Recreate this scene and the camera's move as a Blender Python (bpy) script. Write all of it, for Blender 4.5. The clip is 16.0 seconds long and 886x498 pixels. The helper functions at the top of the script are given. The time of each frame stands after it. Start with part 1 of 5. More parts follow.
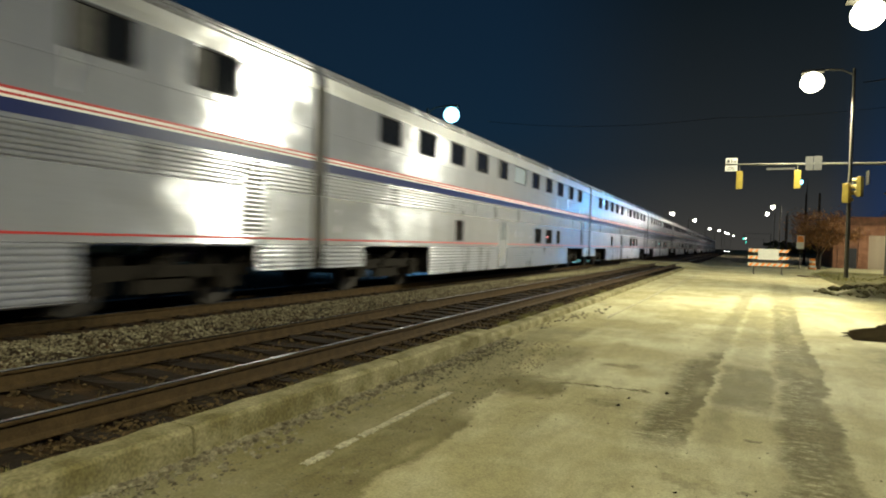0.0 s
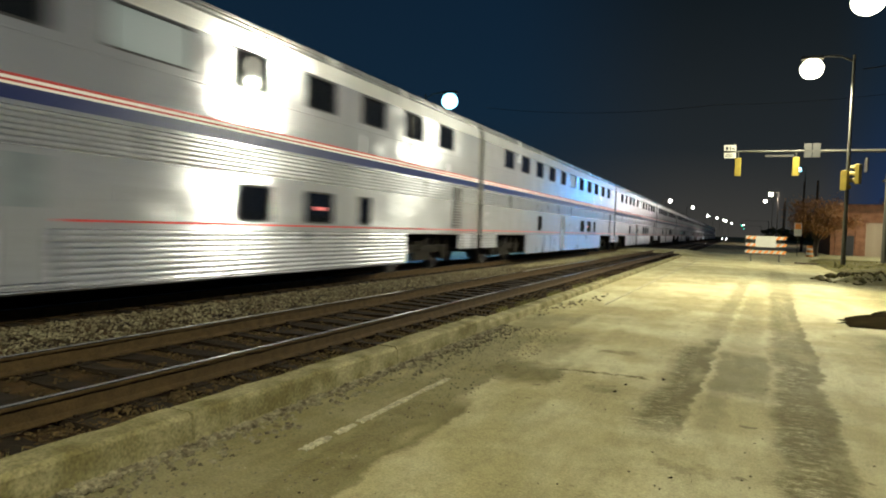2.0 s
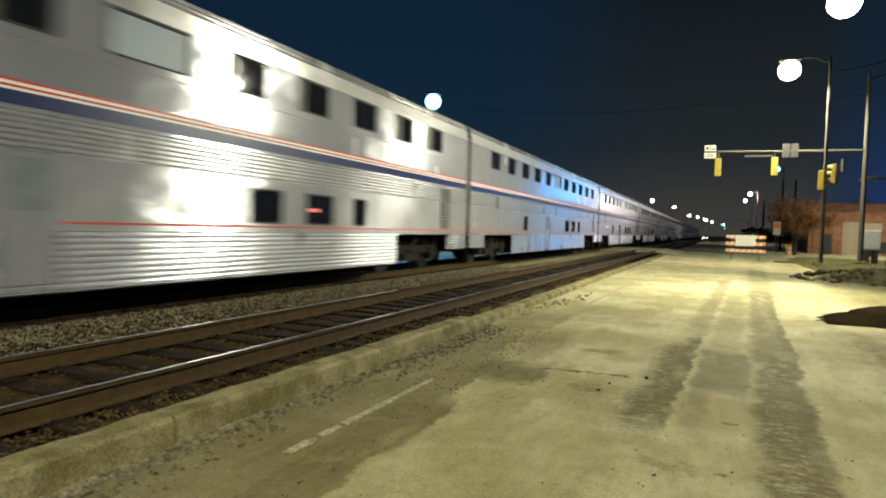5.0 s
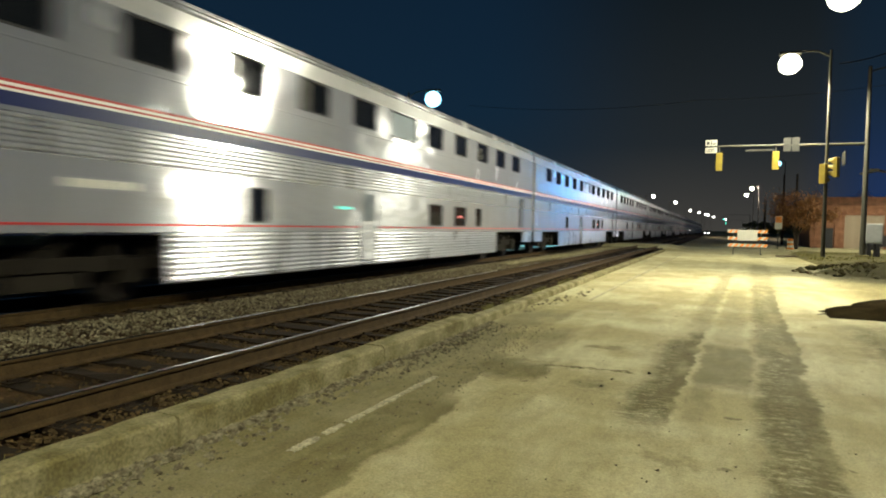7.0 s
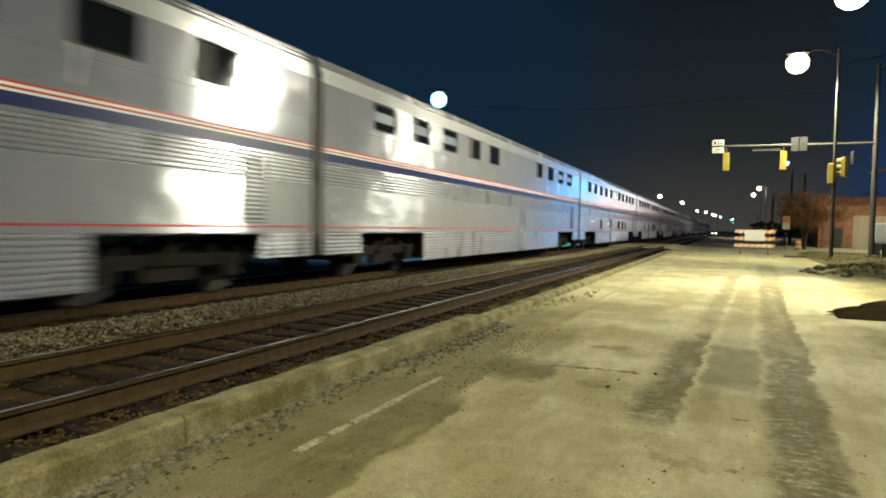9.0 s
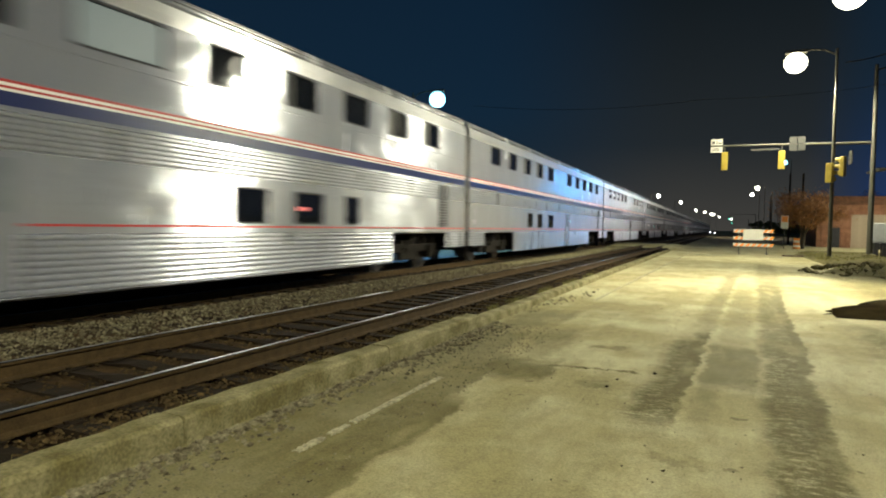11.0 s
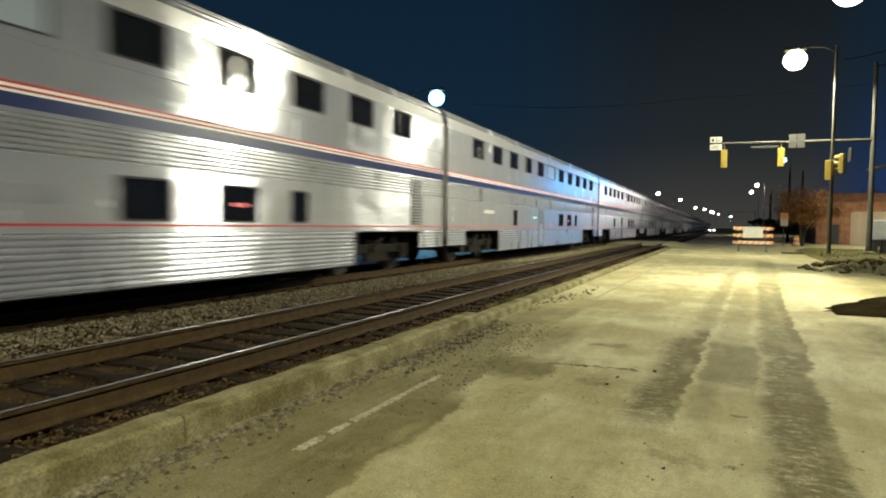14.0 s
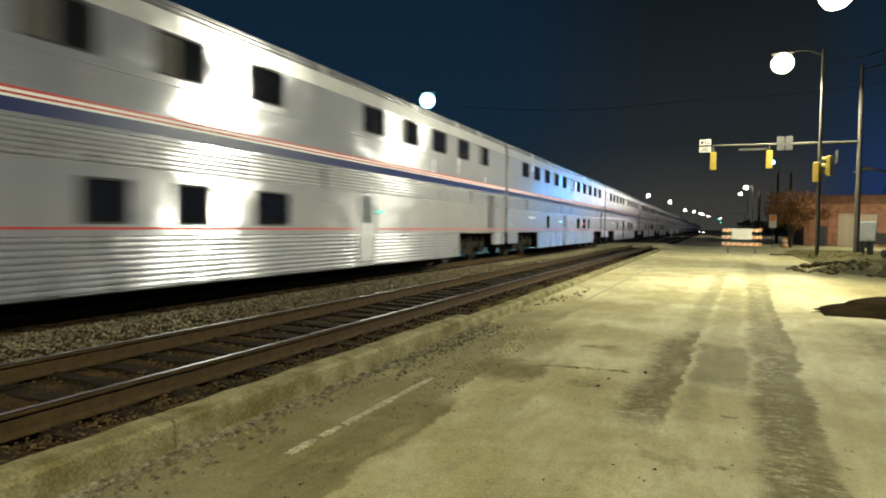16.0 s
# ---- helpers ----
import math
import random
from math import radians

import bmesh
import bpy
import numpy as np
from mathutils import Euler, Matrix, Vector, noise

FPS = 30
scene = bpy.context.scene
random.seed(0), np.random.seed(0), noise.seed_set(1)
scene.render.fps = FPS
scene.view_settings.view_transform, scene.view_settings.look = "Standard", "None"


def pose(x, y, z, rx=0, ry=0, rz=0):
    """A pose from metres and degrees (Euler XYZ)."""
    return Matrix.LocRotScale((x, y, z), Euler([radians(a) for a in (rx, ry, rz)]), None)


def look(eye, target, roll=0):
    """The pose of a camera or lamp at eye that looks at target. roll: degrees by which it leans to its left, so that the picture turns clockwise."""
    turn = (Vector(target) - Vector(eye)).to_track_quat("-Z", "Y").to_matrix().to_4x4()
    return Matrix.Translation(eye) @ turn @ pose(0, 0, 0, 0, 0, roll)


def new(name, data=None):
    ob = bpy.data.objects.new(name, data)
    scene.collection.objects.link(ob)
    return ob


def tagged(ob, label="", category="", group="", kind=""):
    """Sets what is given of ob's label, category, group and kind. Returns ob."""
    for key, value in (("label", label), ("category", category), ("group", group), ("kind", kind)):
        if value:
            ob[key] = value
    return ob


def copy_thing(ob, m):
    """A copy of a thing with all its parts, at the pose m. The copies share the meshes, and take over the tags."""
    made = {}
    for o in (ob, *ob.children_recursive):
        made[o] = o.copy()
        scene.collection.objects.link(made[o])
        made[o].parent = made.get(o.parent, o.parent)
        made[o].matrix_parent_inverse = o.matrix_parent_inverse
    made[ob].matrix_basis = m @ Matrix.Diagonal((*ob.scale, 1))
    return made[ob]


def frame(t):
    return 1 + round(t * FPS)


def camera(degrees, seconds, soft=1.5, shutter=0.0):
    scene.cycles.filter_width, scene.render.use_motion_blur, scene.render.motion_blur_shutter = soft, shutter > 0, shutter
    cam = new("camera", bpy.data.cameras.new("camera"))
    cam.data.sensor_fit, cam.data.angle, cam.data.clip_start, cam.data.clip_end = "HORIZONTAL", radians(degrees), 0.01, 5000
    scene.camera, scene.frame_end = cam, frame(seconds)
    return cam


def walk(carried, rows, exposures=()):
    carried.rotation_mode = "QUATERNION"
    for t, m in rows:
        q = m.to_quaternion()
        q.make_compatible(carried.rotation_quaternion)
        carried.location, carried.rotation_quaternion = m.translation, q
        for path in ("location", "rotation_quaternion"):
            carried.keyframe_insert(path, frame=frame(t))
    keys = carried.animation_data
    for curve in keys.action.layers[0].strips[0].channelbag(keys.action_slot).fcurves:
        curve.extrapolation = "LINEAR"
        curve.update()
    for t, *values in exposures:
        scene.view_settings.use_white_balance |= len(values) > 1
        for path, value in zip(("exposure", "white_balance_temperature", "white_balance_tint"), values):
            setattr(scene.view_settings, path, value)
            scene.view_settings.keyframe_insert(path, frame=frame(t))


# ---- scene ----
# ---- camera ----
cam = camera(72.0, 16.0, soft=2.0, shutter=0.7)
EYE_Z = 1.286
PATH = [
    (0, pose(0, 0, EYE_Z, 89.16, -1.86, 25.72)),
    (0.5, pose(0, 0, EYE_Z, 88.69, -1.84, 25.59)),
    (1, pose(0, 0, EYE_Z, 88.42, -1.75, 25.61)),
    (1.5, pose(0, 0, EYE_Z, 88.22, -1.86, 25.86)),
    (2, pose(0, 0, EYE_Z, 87.94, -1.92, 25.54)),
    (2.5, pose(0, 0, EYE_Z, 87.82, -1.66, 25.52)),
    (3, pose(0, 0, EYE_Z, 88.02, -1.57, 25.49)),
    (3.5, pose(0, 0, EYE_Z, 88.10, -1.26, 24.96)),
    (4, pose(0, 0, EYE_Z, 87.98, -1.91, 24.06)),
    (6.5, pose(0, 0, EYE_Z, 88.13, -1.20, 24.12)),
    (7, pose(0, 0, EYE_Z, 87.80, -1.10, 24.15)),
    (7.5, pose(0, 0, EYE_Z, 87.92, -1.20, 24.21)),
    (8, pose(0, 0, EYE_Z, 88.12, -1.06, 24.21)),
    (8.5, pose(0, 0, EYE_Z, 87.93, -0.97, 24.44)),
    (9, pose(0, 0, EYE_Z, 87.83, -1.04, 24.70)),
    (11.5, pose(0, 0, EYE_Z, 87.81, -0.95, 24.57)),
    (12, pose(0, 0, EYE_Z, 87.72, -0.99, 24.68)),
    (12.5, pose(0, 0, EYE_Z, 87.92, -1.05, 24.83)),
    (13, pose(0, 0, EYE_Z, 88.08, -1.06, 24.71)),
    (13.5, pose(0, 0, EYE_Z, 87.87, -0.94, 24.84)),
    (14, pose(0, 0, EYE_Z, 87.68, -0.77, 24.55)),
    (14.5, pose(0, 0, EYE_Z, 88.25, -0.62, 24.14)),
    (15, pose(0, 0, EYE_Z, 88.58, -0.34, 24.01)),
    (15.5, pose(0, 0, EYE_Z, 88.33, -0.55, 23.77)),
    (16, pose(0, 0, EYE_Z, 87.92, -0.64, 23.73)),
]
walk(cam, PATH)

# ---- sky and lamps ----
RAIL_NEAR = -4.31            # near rail of the empty track
TRACK_A = RAIL_NEAR - 0.755  # centre of the empty track
TRACK_B = -9.37              # centre of the track under the train
ROAD_Z = -0.30

world = bpy.data.worlds.new("night_sky")
scene.world = world
world.use_nodes = True
wn, wl = world.node_tree.nodes, world.node_tree.links
wn.clear()
w_out = wn.new("ShaderNodeOutputWorld")
w_bg = wn.new("ShaderNodeBackground")
w_tc = wn.new("ShaderNodeTexCoord")
w_sep = wn.new("ShaderNodeSeparateXYZ")
w_up = wn.new("ShaderNodeValToRGB")
w_side = wn.new("ShaderNodeMapRange")
w_mix = wn.new("ShaderNodeMix")
w_mix.data_type = "RGBA"
wl.new(w_tc.outputs["Generated"], w_sep.inputs[0])
wl.new(w_sep.outputs["Z"], w_up.inputs[0])
# clear deep blue sky over the tracks, dull town haze with painted lamp glare over the road
w_up.color_ramp.elements[0].position, w_up.color_ramp.elements[0].color = 0.0, (0.008, 0.015, 0.022, 1)
w_up.color_ramp.elements[1].position, w_up.color_ramp.elements[1].color = 0.55, (0.0020, 0.0076, 0.018, 1)
mid = w_up.color_ramp.elements.new(0.18)
mid.color = (0.0040, 0.0130, 0.026, 1)
w_side.inputs["From Min"].default_value, w_side.inputs["From Max"].default_value = -0.5, 0.5
wl.new(w_sep.outputs["X"], w_side.inputs["Value"])
w_glow = wn.new("ShaderNodeValToRGB")
w_glow.color_ramp.interpolation = "EASE"
w_glow.color_ramp.elements[0].position, w_glow.color_ramp.elements[0].color = 0.14, (0, 0, 0, 1)
w_glow.color_ramp.elements[1].position, w_glow.color_ramp.elements[1].color = 0.46, (1, 1, 1, 1)
for place, v in ((0.60, 1.0), (0.68, 0.35)):
    w_glow.color_ramp.elements.new(place).color = (v, v, v, 1)
w_haze = wn.new("ShaderNodeValToRGB")
w_haze.color_ramp.elements[0].position, w_haze.color_ramp.elements[0].color = 0.0, (0.034, 0.0325, 0.0290, 1)
w_haze.color_ramp.elements.new(0.13).color = (0.0110, 0.0140, 0.0160, 1)
w_haze.color_ramp.elements[-1].position, w_haze.color_ramp.elements[-1].color = 0.42, (0.0018, 0.0042, 0.0062, 1)
wl.new(w_sep.outputs["Z"], w_haze.inputs[0])
wl.new(w_side.outputs[0], w_glow.inputs[0])
wl.new(w_glow.outputs[0], w_mix.inputs["Factor"])
wl.new(w_up.outputs[0], w_mix.inputs["A"])
wl.new(w_haze.outputs[0], w_mix.inputs["B"])
# deep blue lamp glow painted into the sky, low over the town beyond the corner
w_low, w_right, w_both, w_blue = wn.new("ShaderNodeMapRange"), wn.new("ShaderNodeMapRange"), wn.new("ShaderNodeMath"), wn.new("ShaderNodeMix")
w_low.interpolation_type = w_right.interpolation_type = "SMOOTHSTEP"
w_low.inputs["From Min"].default_value, w_low.inputs["From Max"].default_value = 0.24, 0.02
w_right.inputs["From Min"].default_value, w_right.inputs["From Max"].default_value = 0.09, 0.27
wl.new(w_sep.outputs["Z"], w_low.inputs["Value"])
wl.new(w_sep.outputs["X"], w_right.inputs["Value"])
w_both.operation = "MULTIPLY"
wl.new(w_low.outputs[0], w_both.inputs[0])
wl.new(w_right.outputs[0], w_both.inputs[1])
w_blue.data_type = "RGBA"
wl.new(w_both.outputs[0], w_blue.inputs["Factor"])
wl.new(w_mix.outputs["Result"], w_blue.inputs["A"])
w_blue.inputs["B"].default_value = (0.006, 0.022, 0.085, 1)
wl.new(w_blue.outputs["Result"], w_bg.inputs[0])
w_bg.inputs["Strength"].default_value = 1.5
wl.new(w_bg.outputs[0], w_out.inputs[0])

SODIUM = (0.98, 0.96, 0.76)
LED_BLUE = (0.16, 0.50, 1.0)
FLOOD_BLUE = (0.04, 0.40, 1.0)
WARM_WHITE = (1.0, 0.86, 0.78)
# lamp heads: x, y, z, watts, colour, pole x
LAMPS = [
    (3.00, 20.0, 7.76, 8900, SODIUM, 6.1),
    (3.36, 38.4, 10.4, 8900, SODIUM, 5.27),
    # unseen lamp behind the camera, added to brighten the near road and train
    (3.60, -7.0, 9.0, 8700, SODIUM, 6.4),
    (9.2, 117.5, 12.8, 6500, FLOOD_BLUE, 10.2),
    (7.07, 157.0, 11.1, 5000, WARM_WHITE, 8.6),
    # unseen lamp off to the right, added to light the brick building
    (17.0, 64.0, 9.0, 7000, SODIUM, 20.0),
    (-18.3, 38.7, 10.0, 44000, LED_BLUE, -20.2),
]
FAR_LAMPS = [(7.3, 190.0, 11.3), (-15.4, 169, 10.0), (-12.2, 208, 10.0), (-10.9, 293, 10.0), (-7.9, 321, 10.0),
             (-5.6, 360, 10.0), (-4.6, 380, 10.0), (-2.0, 430, 10.0), (6.0, 508, 10.0)]


# ---- materials ----
def mat(name, rgb, rough=0.6, metal=0.0, var=0.25, scale=3.0, grain=40.0, bump=0.2, rgb2=None, coat=0.0):
    """Base colour varied at two scales, with a fine relief."""
    m = bpy.data.materials.new(name)
    m.use_nodes = True
    n, l = m.node_tree.nodes, m.node_tree.links
    b = n["Principled BSDF"]
    b.inputs["Roughness"].default_value, b.inputs["Metallic"].default_value = rough, metal
    b.inputs["Coat Weight"].default_value = coat
    if rough >= 0.85:
        b.inputs["Specular IOR Level"].default_value = 0.15
    tc = n.new("ShaderNodeTexCoord")
    big, small = n.new("ShaderNodeTexNoise"), n.new("ShaderNodeTexNoise")
    big.inputs["Scale"].default_value, small.inputs["Scale"].default_value = scale, grain
    big.inputs["Detail"].default_value, small.inputs["Detail"].default_value = 5, 4
    for x in (big, small):
        l.new(tc.outputs["Object"], x.inputs["Vector"])
    mix, mix2 = n.new("ShaderNodeMix"), n.new("ShaderNodeMix")
    mix.data_type = mix2.data_type = "RGBA"
    ramp = n.new("ShaderNodeMapRange")
    ramp.inputs["From Min"].default_value, ramp.inputs["From Max"].default_value = 0.35, 0.65
    l.new(big.outputs["Fac"], ramp.inputs["Value"])
    l.new(ramp.outputs[0], mix.inputs["Factor"])
    lo = rgb2 or tuple(c * (1 - var) for c in rgb)
    mix.inputs["A"].default_value, mix.inputs["B"].default_value = (*lo, 1), (*rgb, 1)
    mix2.blend_type = "OVERLAY"
    mix2.inputs["Factor"].default_value = min(1, var * 1.6)
    l.new(mix.outputs["Result"], mix2.inputs["A"])
    l.new(small.outputs["Fac"], mix2.inputs["B"])
    l.new(mix2.outputs["Result"], b.inputs["Base Color"])
    if bump:
        bm_ = n.new("ShaderNodeBump")
        bm_.inputs["Strength"].default_value, bm_.inputs["Distance"].default_value = bump, 0.01
        l.new(small.outputs["Fac"], bm_.inputs["Height"])
        l.new(bm_.outputs[0], b.inputs["Normal"])
    return m


def glow(name, rgb, strength):
    m = bpy.data.materials.new(name)
    m.use_nodes = True
    b = m.node_tree.nodes["Principled BSDF"]
    b.inputs["Base Color"].default_value = (*rgb, 1)
    b.inputs["Emission Color"].default_value = (*rgb, 1)
    b.inputs["Emission Strength"].default_value = strength
    return m


def brushed_steel(name, base, sharp, broad):
    """Stainless sheet: rolled grain along the car spreads its gloss up and down; a sharp and a broad sheen, a film of dirt."""
    m = bpy.data.materials.new(name)
    m.use_nodes = True
    n, l = m.node_tree.nodes, m.node_tree.links
    b = n["Principled BSDF"]
    b2 = n.new("ShaderNodeBsdfPrincipled")
    out = n["Material Output"]
    b3 = n.new("ShaderNodeBsdfPrincipled")
    gloss, both = n.new("ShaderNodeMixShader"), n.new("ShaderNodeMixShader")
    gloss.inputs[0].default_value, both.inputs[0].default_value = 0.08, 0.28
    l.new(b3.outputs[0], gloss.inputs[1])
    l.new(b.outputs[0], gloss.inputs[2])
    l.new(gloss.outputs[0], both.inputs[1])
    l.new(b2.outputs[0], both.inputs[2])
    l.new(both.outputs[0], out.inputs["Surface"])
    grain = n.new("ShaderNodeCombineXYZ")
    grain.inputs[2].default_value = 1.0
    tc, mp, mp2 = n.new("ShaderNodeTexCoord"), n.new("ShaderNodeMapping"), n.new("ShaderNodeMapping")
    mp.inputs["Scale"].default_value = (1, 0.5, 30)
    mp2.inputs["Scale"].default_value = (1, 1.4, 0.35)
    mp3 = n.new("ShaderNodeMapping")
    mp3.inputs["Scale"].default_value = (1, 0.45, 1.1)
    g, d, wv = n.new("ShaderNodeTexNoise"), n.new("ShaderNodeTexNoise"), n.new("ShaderNodeTexNoise")
    g.inputs["Scale"].default_value, d.inputs["Scale"].default_value, wv.inputs["Scale"].default_value = 6, 1.6, 1.9
    g.inputs["Detail"].default_value = d.inputs["Detail"].default_value = 5
    wv.inputs["Detail"].default_value = 4
    l.new(tc.outputs["Object"], mp.inputs["Vector"])
    l.new(tc.outputs["Object"], mp2.inputs["Vector"])
    l.new(mp.outputs[0], g.inputs["Vector"])
    l.new(mp2.outputs[0], d.inputs["Vector"])
    l.new(tc.outputs["Object"], mp3.inputs["Vector"])
    l.new(mp3.outputs[0], wv.inputs["Vector"])
    mx = n.new("ShaderNodeMix")
    mx.data_type = "RGBA"
    # each car is a little duller or brighter
    own, tone = n.new("ShaderNodeObjectInfo"), n.new("ShaderNodeMath")
    tone.operation = "MULTIPLY_ADD"
    tone.inputs[1].default_value = 0.45
    l.new(own.outputs["Random"], tone.inputs[0])
    l.new(d.outputs["Fac"], tone.inputs[2])
    mx.inputs["A"].default_value, mx.inputs["B"].default_value = (*[c * 0.66 for c in base], 1), (*base, 1)
    l.new(tone.outputs[0], mx.inputs["Factor"])
    p1, p2 = n.new("ShaderNodeBump"), n.new("ShaderNodeBump")
    p1.inputs["Strength"].default_value, p1.inputs["Distance"].default_value = 0.2, 0.002
    p2.inputs["Strength"].default_value, p2.inputs["Distance"].default_value = 1.0, 0.040
    l.new(wv.outputs["Fac"], p2.inputs["Height"])
    l.new(g.outputs["Fac"], p1.inputs["Height"])
    l.new(p2.outputs[0], p1.inputs["Normal"])
    for q, rough, metal in ((b3, sharp - 0.06, 1.0), (b, sharp + 0.06, 1.0), (b2, broad, 0.0)):
        q.inputs["Metallic"].default_value = metal
        q.inputs["Anisotropic"].default_value = 1.0 if q is b3 else 0.90 if q is b else 0.86
        q.inputs["Specular IOR Level"].default_value = 0.5 if metal else 0.15
        l.new(grain.outputs[0], q.inputs["Tangent"])
        l.new(mx.outputs["Result"], q.inputs["Base Color"])
        l.new(p1.outputs[0], q.inputs["Normal"])
        r = n.new("ShaderNodeMapRange")
        r.inputs["From Min"].default_value, r.inputs["From Max"].default_value = 0.3, 0.7
        r.inputs["To Min"].default_value, r.inputs["To Max"].default_value = rough - 0.03, rough + 0.05
        l.new(d.outputs["Fac"], r.inputs["Value"])
        l.new(r.outputs[0], q.inputs["Roughness"])
    return m


def road_material():
    """Worn concrete under pale dust, with dark damp wheel smears, a dirt band along the kerb, cracks and specks."""
    m = bpy.data.materials.new("dusty_concrete_road")
    m.use_nodes = True
    n, l = m.node_tree.nodes, m.node_tree.links
    b = n["Principled BSDF"]
    b.inputs["Roughness"].default_value = 0.9
    b.inputs["Specular IOR Level"].default_value = 0.12
    geo = n.new("ShaderNodeNewGeometry")
    sep = n.new("ShaderNodeSeparateXYZ")

    def math_node(op, a, c=None, clamp=False):
        q = n.new("ShaderNodeMath")
        q.operation, q.use_clamp = op, clamp
        for i, v in enumerate((a, c)):
            if v is None:
                continue
            if isinstance(v, (int, float)):
                q.inputs[i].default_value = v
            else:
                l.new(v, q.inputs[i])
        return q.outputs[0]

    def noise_of(scale, detail=5, stretch=(1, 1, 1), rough=0.55):
        mp, t = n.new("ShaderNodeMapping"), n.new("ShaderNodeTexNoise")
        mp.inputs["Scale"].default_value = stretch
        t.inputs["Scale"].default_value, t.inputs["Detail"].default_value, t.inputs["Roughness"].default_value = scale, detail, rough
        l.new(geo.outputs["Position"], mp.inputs["Vector"])
        l.new(mp.outputs[0], t.inputs["Vector"])
        return t.outputs["Fac"]

    def rise(v, lo, hi):
        q = n.new("ShaderNodeMapRange")
        q.interpolation_type = "SMOOTHSTEP"
        q.inputs["From Min"].default_value, q.inputs["From Max"].default_value = lo, hi
        l.new(v, q.inputs["Value"])
        return q.outputs[0]

    wob = n.new("ShaderNodeTexNoise")
    wob.inputs["Scale"].default_value = 1.5
    wob.inputs["Roughness"].default_value = 0.68
    wob.inputs["Detail"].default_value = 6
    l.new(geo.outputs["Position"], wob.inputs["Vector"])
    vec = n.new("ShaderNodeVectorMath")
    vec.operation = "MULTIPLY_ADD"
    l.new(wob.outputs["Color"], vec.inputs[0])
    vec.inputs[1].default_value = (0.40, 1.2, 0)
    l.new(geo.outputs["Position"], vec.inputs[2])
    sep2 = n.new("ShaderNodeSeparateXYZ")
    l.new(vec.outputs[0], sep2.inputs[0])
    x, y = sep2.outputs["X"], sep2.outputs["Y"]
    l.new(geo.outputs["Position"], sep.inputs[0])

    # wheel smears drift a little towards the verge
    drift = math_node("SUBTRACT", x, math_node("MULTIPLY", math_node("SUBTRACT", sep.outputs["Y"], 7.0), 0.046))

    def band(x0, x1, y0, y1, sx=0.18, sy=0.8, sr=None):
        # a stain over a stretch of the road; sr is the softness of its verge side
        sr = sr or sx
        ox, oy = 0.20, 0.60
        u = x if x0 < -1.2 or x1 > 1.4 else drift
        a = math_node("MULTIPLY", rise(u, x0 + ox - sx, x0 + ox + sx), math_node("SUBTRACT", 1, rise(u, x1 + ox - sr, x1 + ox + sr)))
        c = math_node("MULTIPLY", rise(y, y0 + oy - sy, y0 + oy + sy), math_node("SUBTRACT", 1, rise(y, y1 + oy - sy, y1 + oy + sy)))
        return math_node("MULTIPLY", a, c)

    cross = noise_of(0.9, 5, (0.3, 1, 1), 0.6)
    big, mid_, fine = noise_of(0.35, 4), noise_of(2.2, 6, (1, 0.45, 1)), noise_of(60, 3)
    dust = n.new("ShaderNodeMix")
    dust.data_type = "RGBA"
    dust.inputs["A"].default_value, dust.inputs["B"].default_value = (0.285, 0.248, 0.116, 1), (0.412, 0.376, 0.214, 1)
    l.new(rise(math_node("ADD", math_node("ADD", math_node("MULTIPLY", big, 0.4), math_node("MULTIPLY", mid_, 0.3)), math_node("MULTIPLY", cross, 0.3)), 0.42, 0.58), dust.inputs["Factor"])
    ripple = rise(noise_of(8.5, 6, (1.1, 2.4, 1), 0.78), 0.30, 0.54)
    stains = None
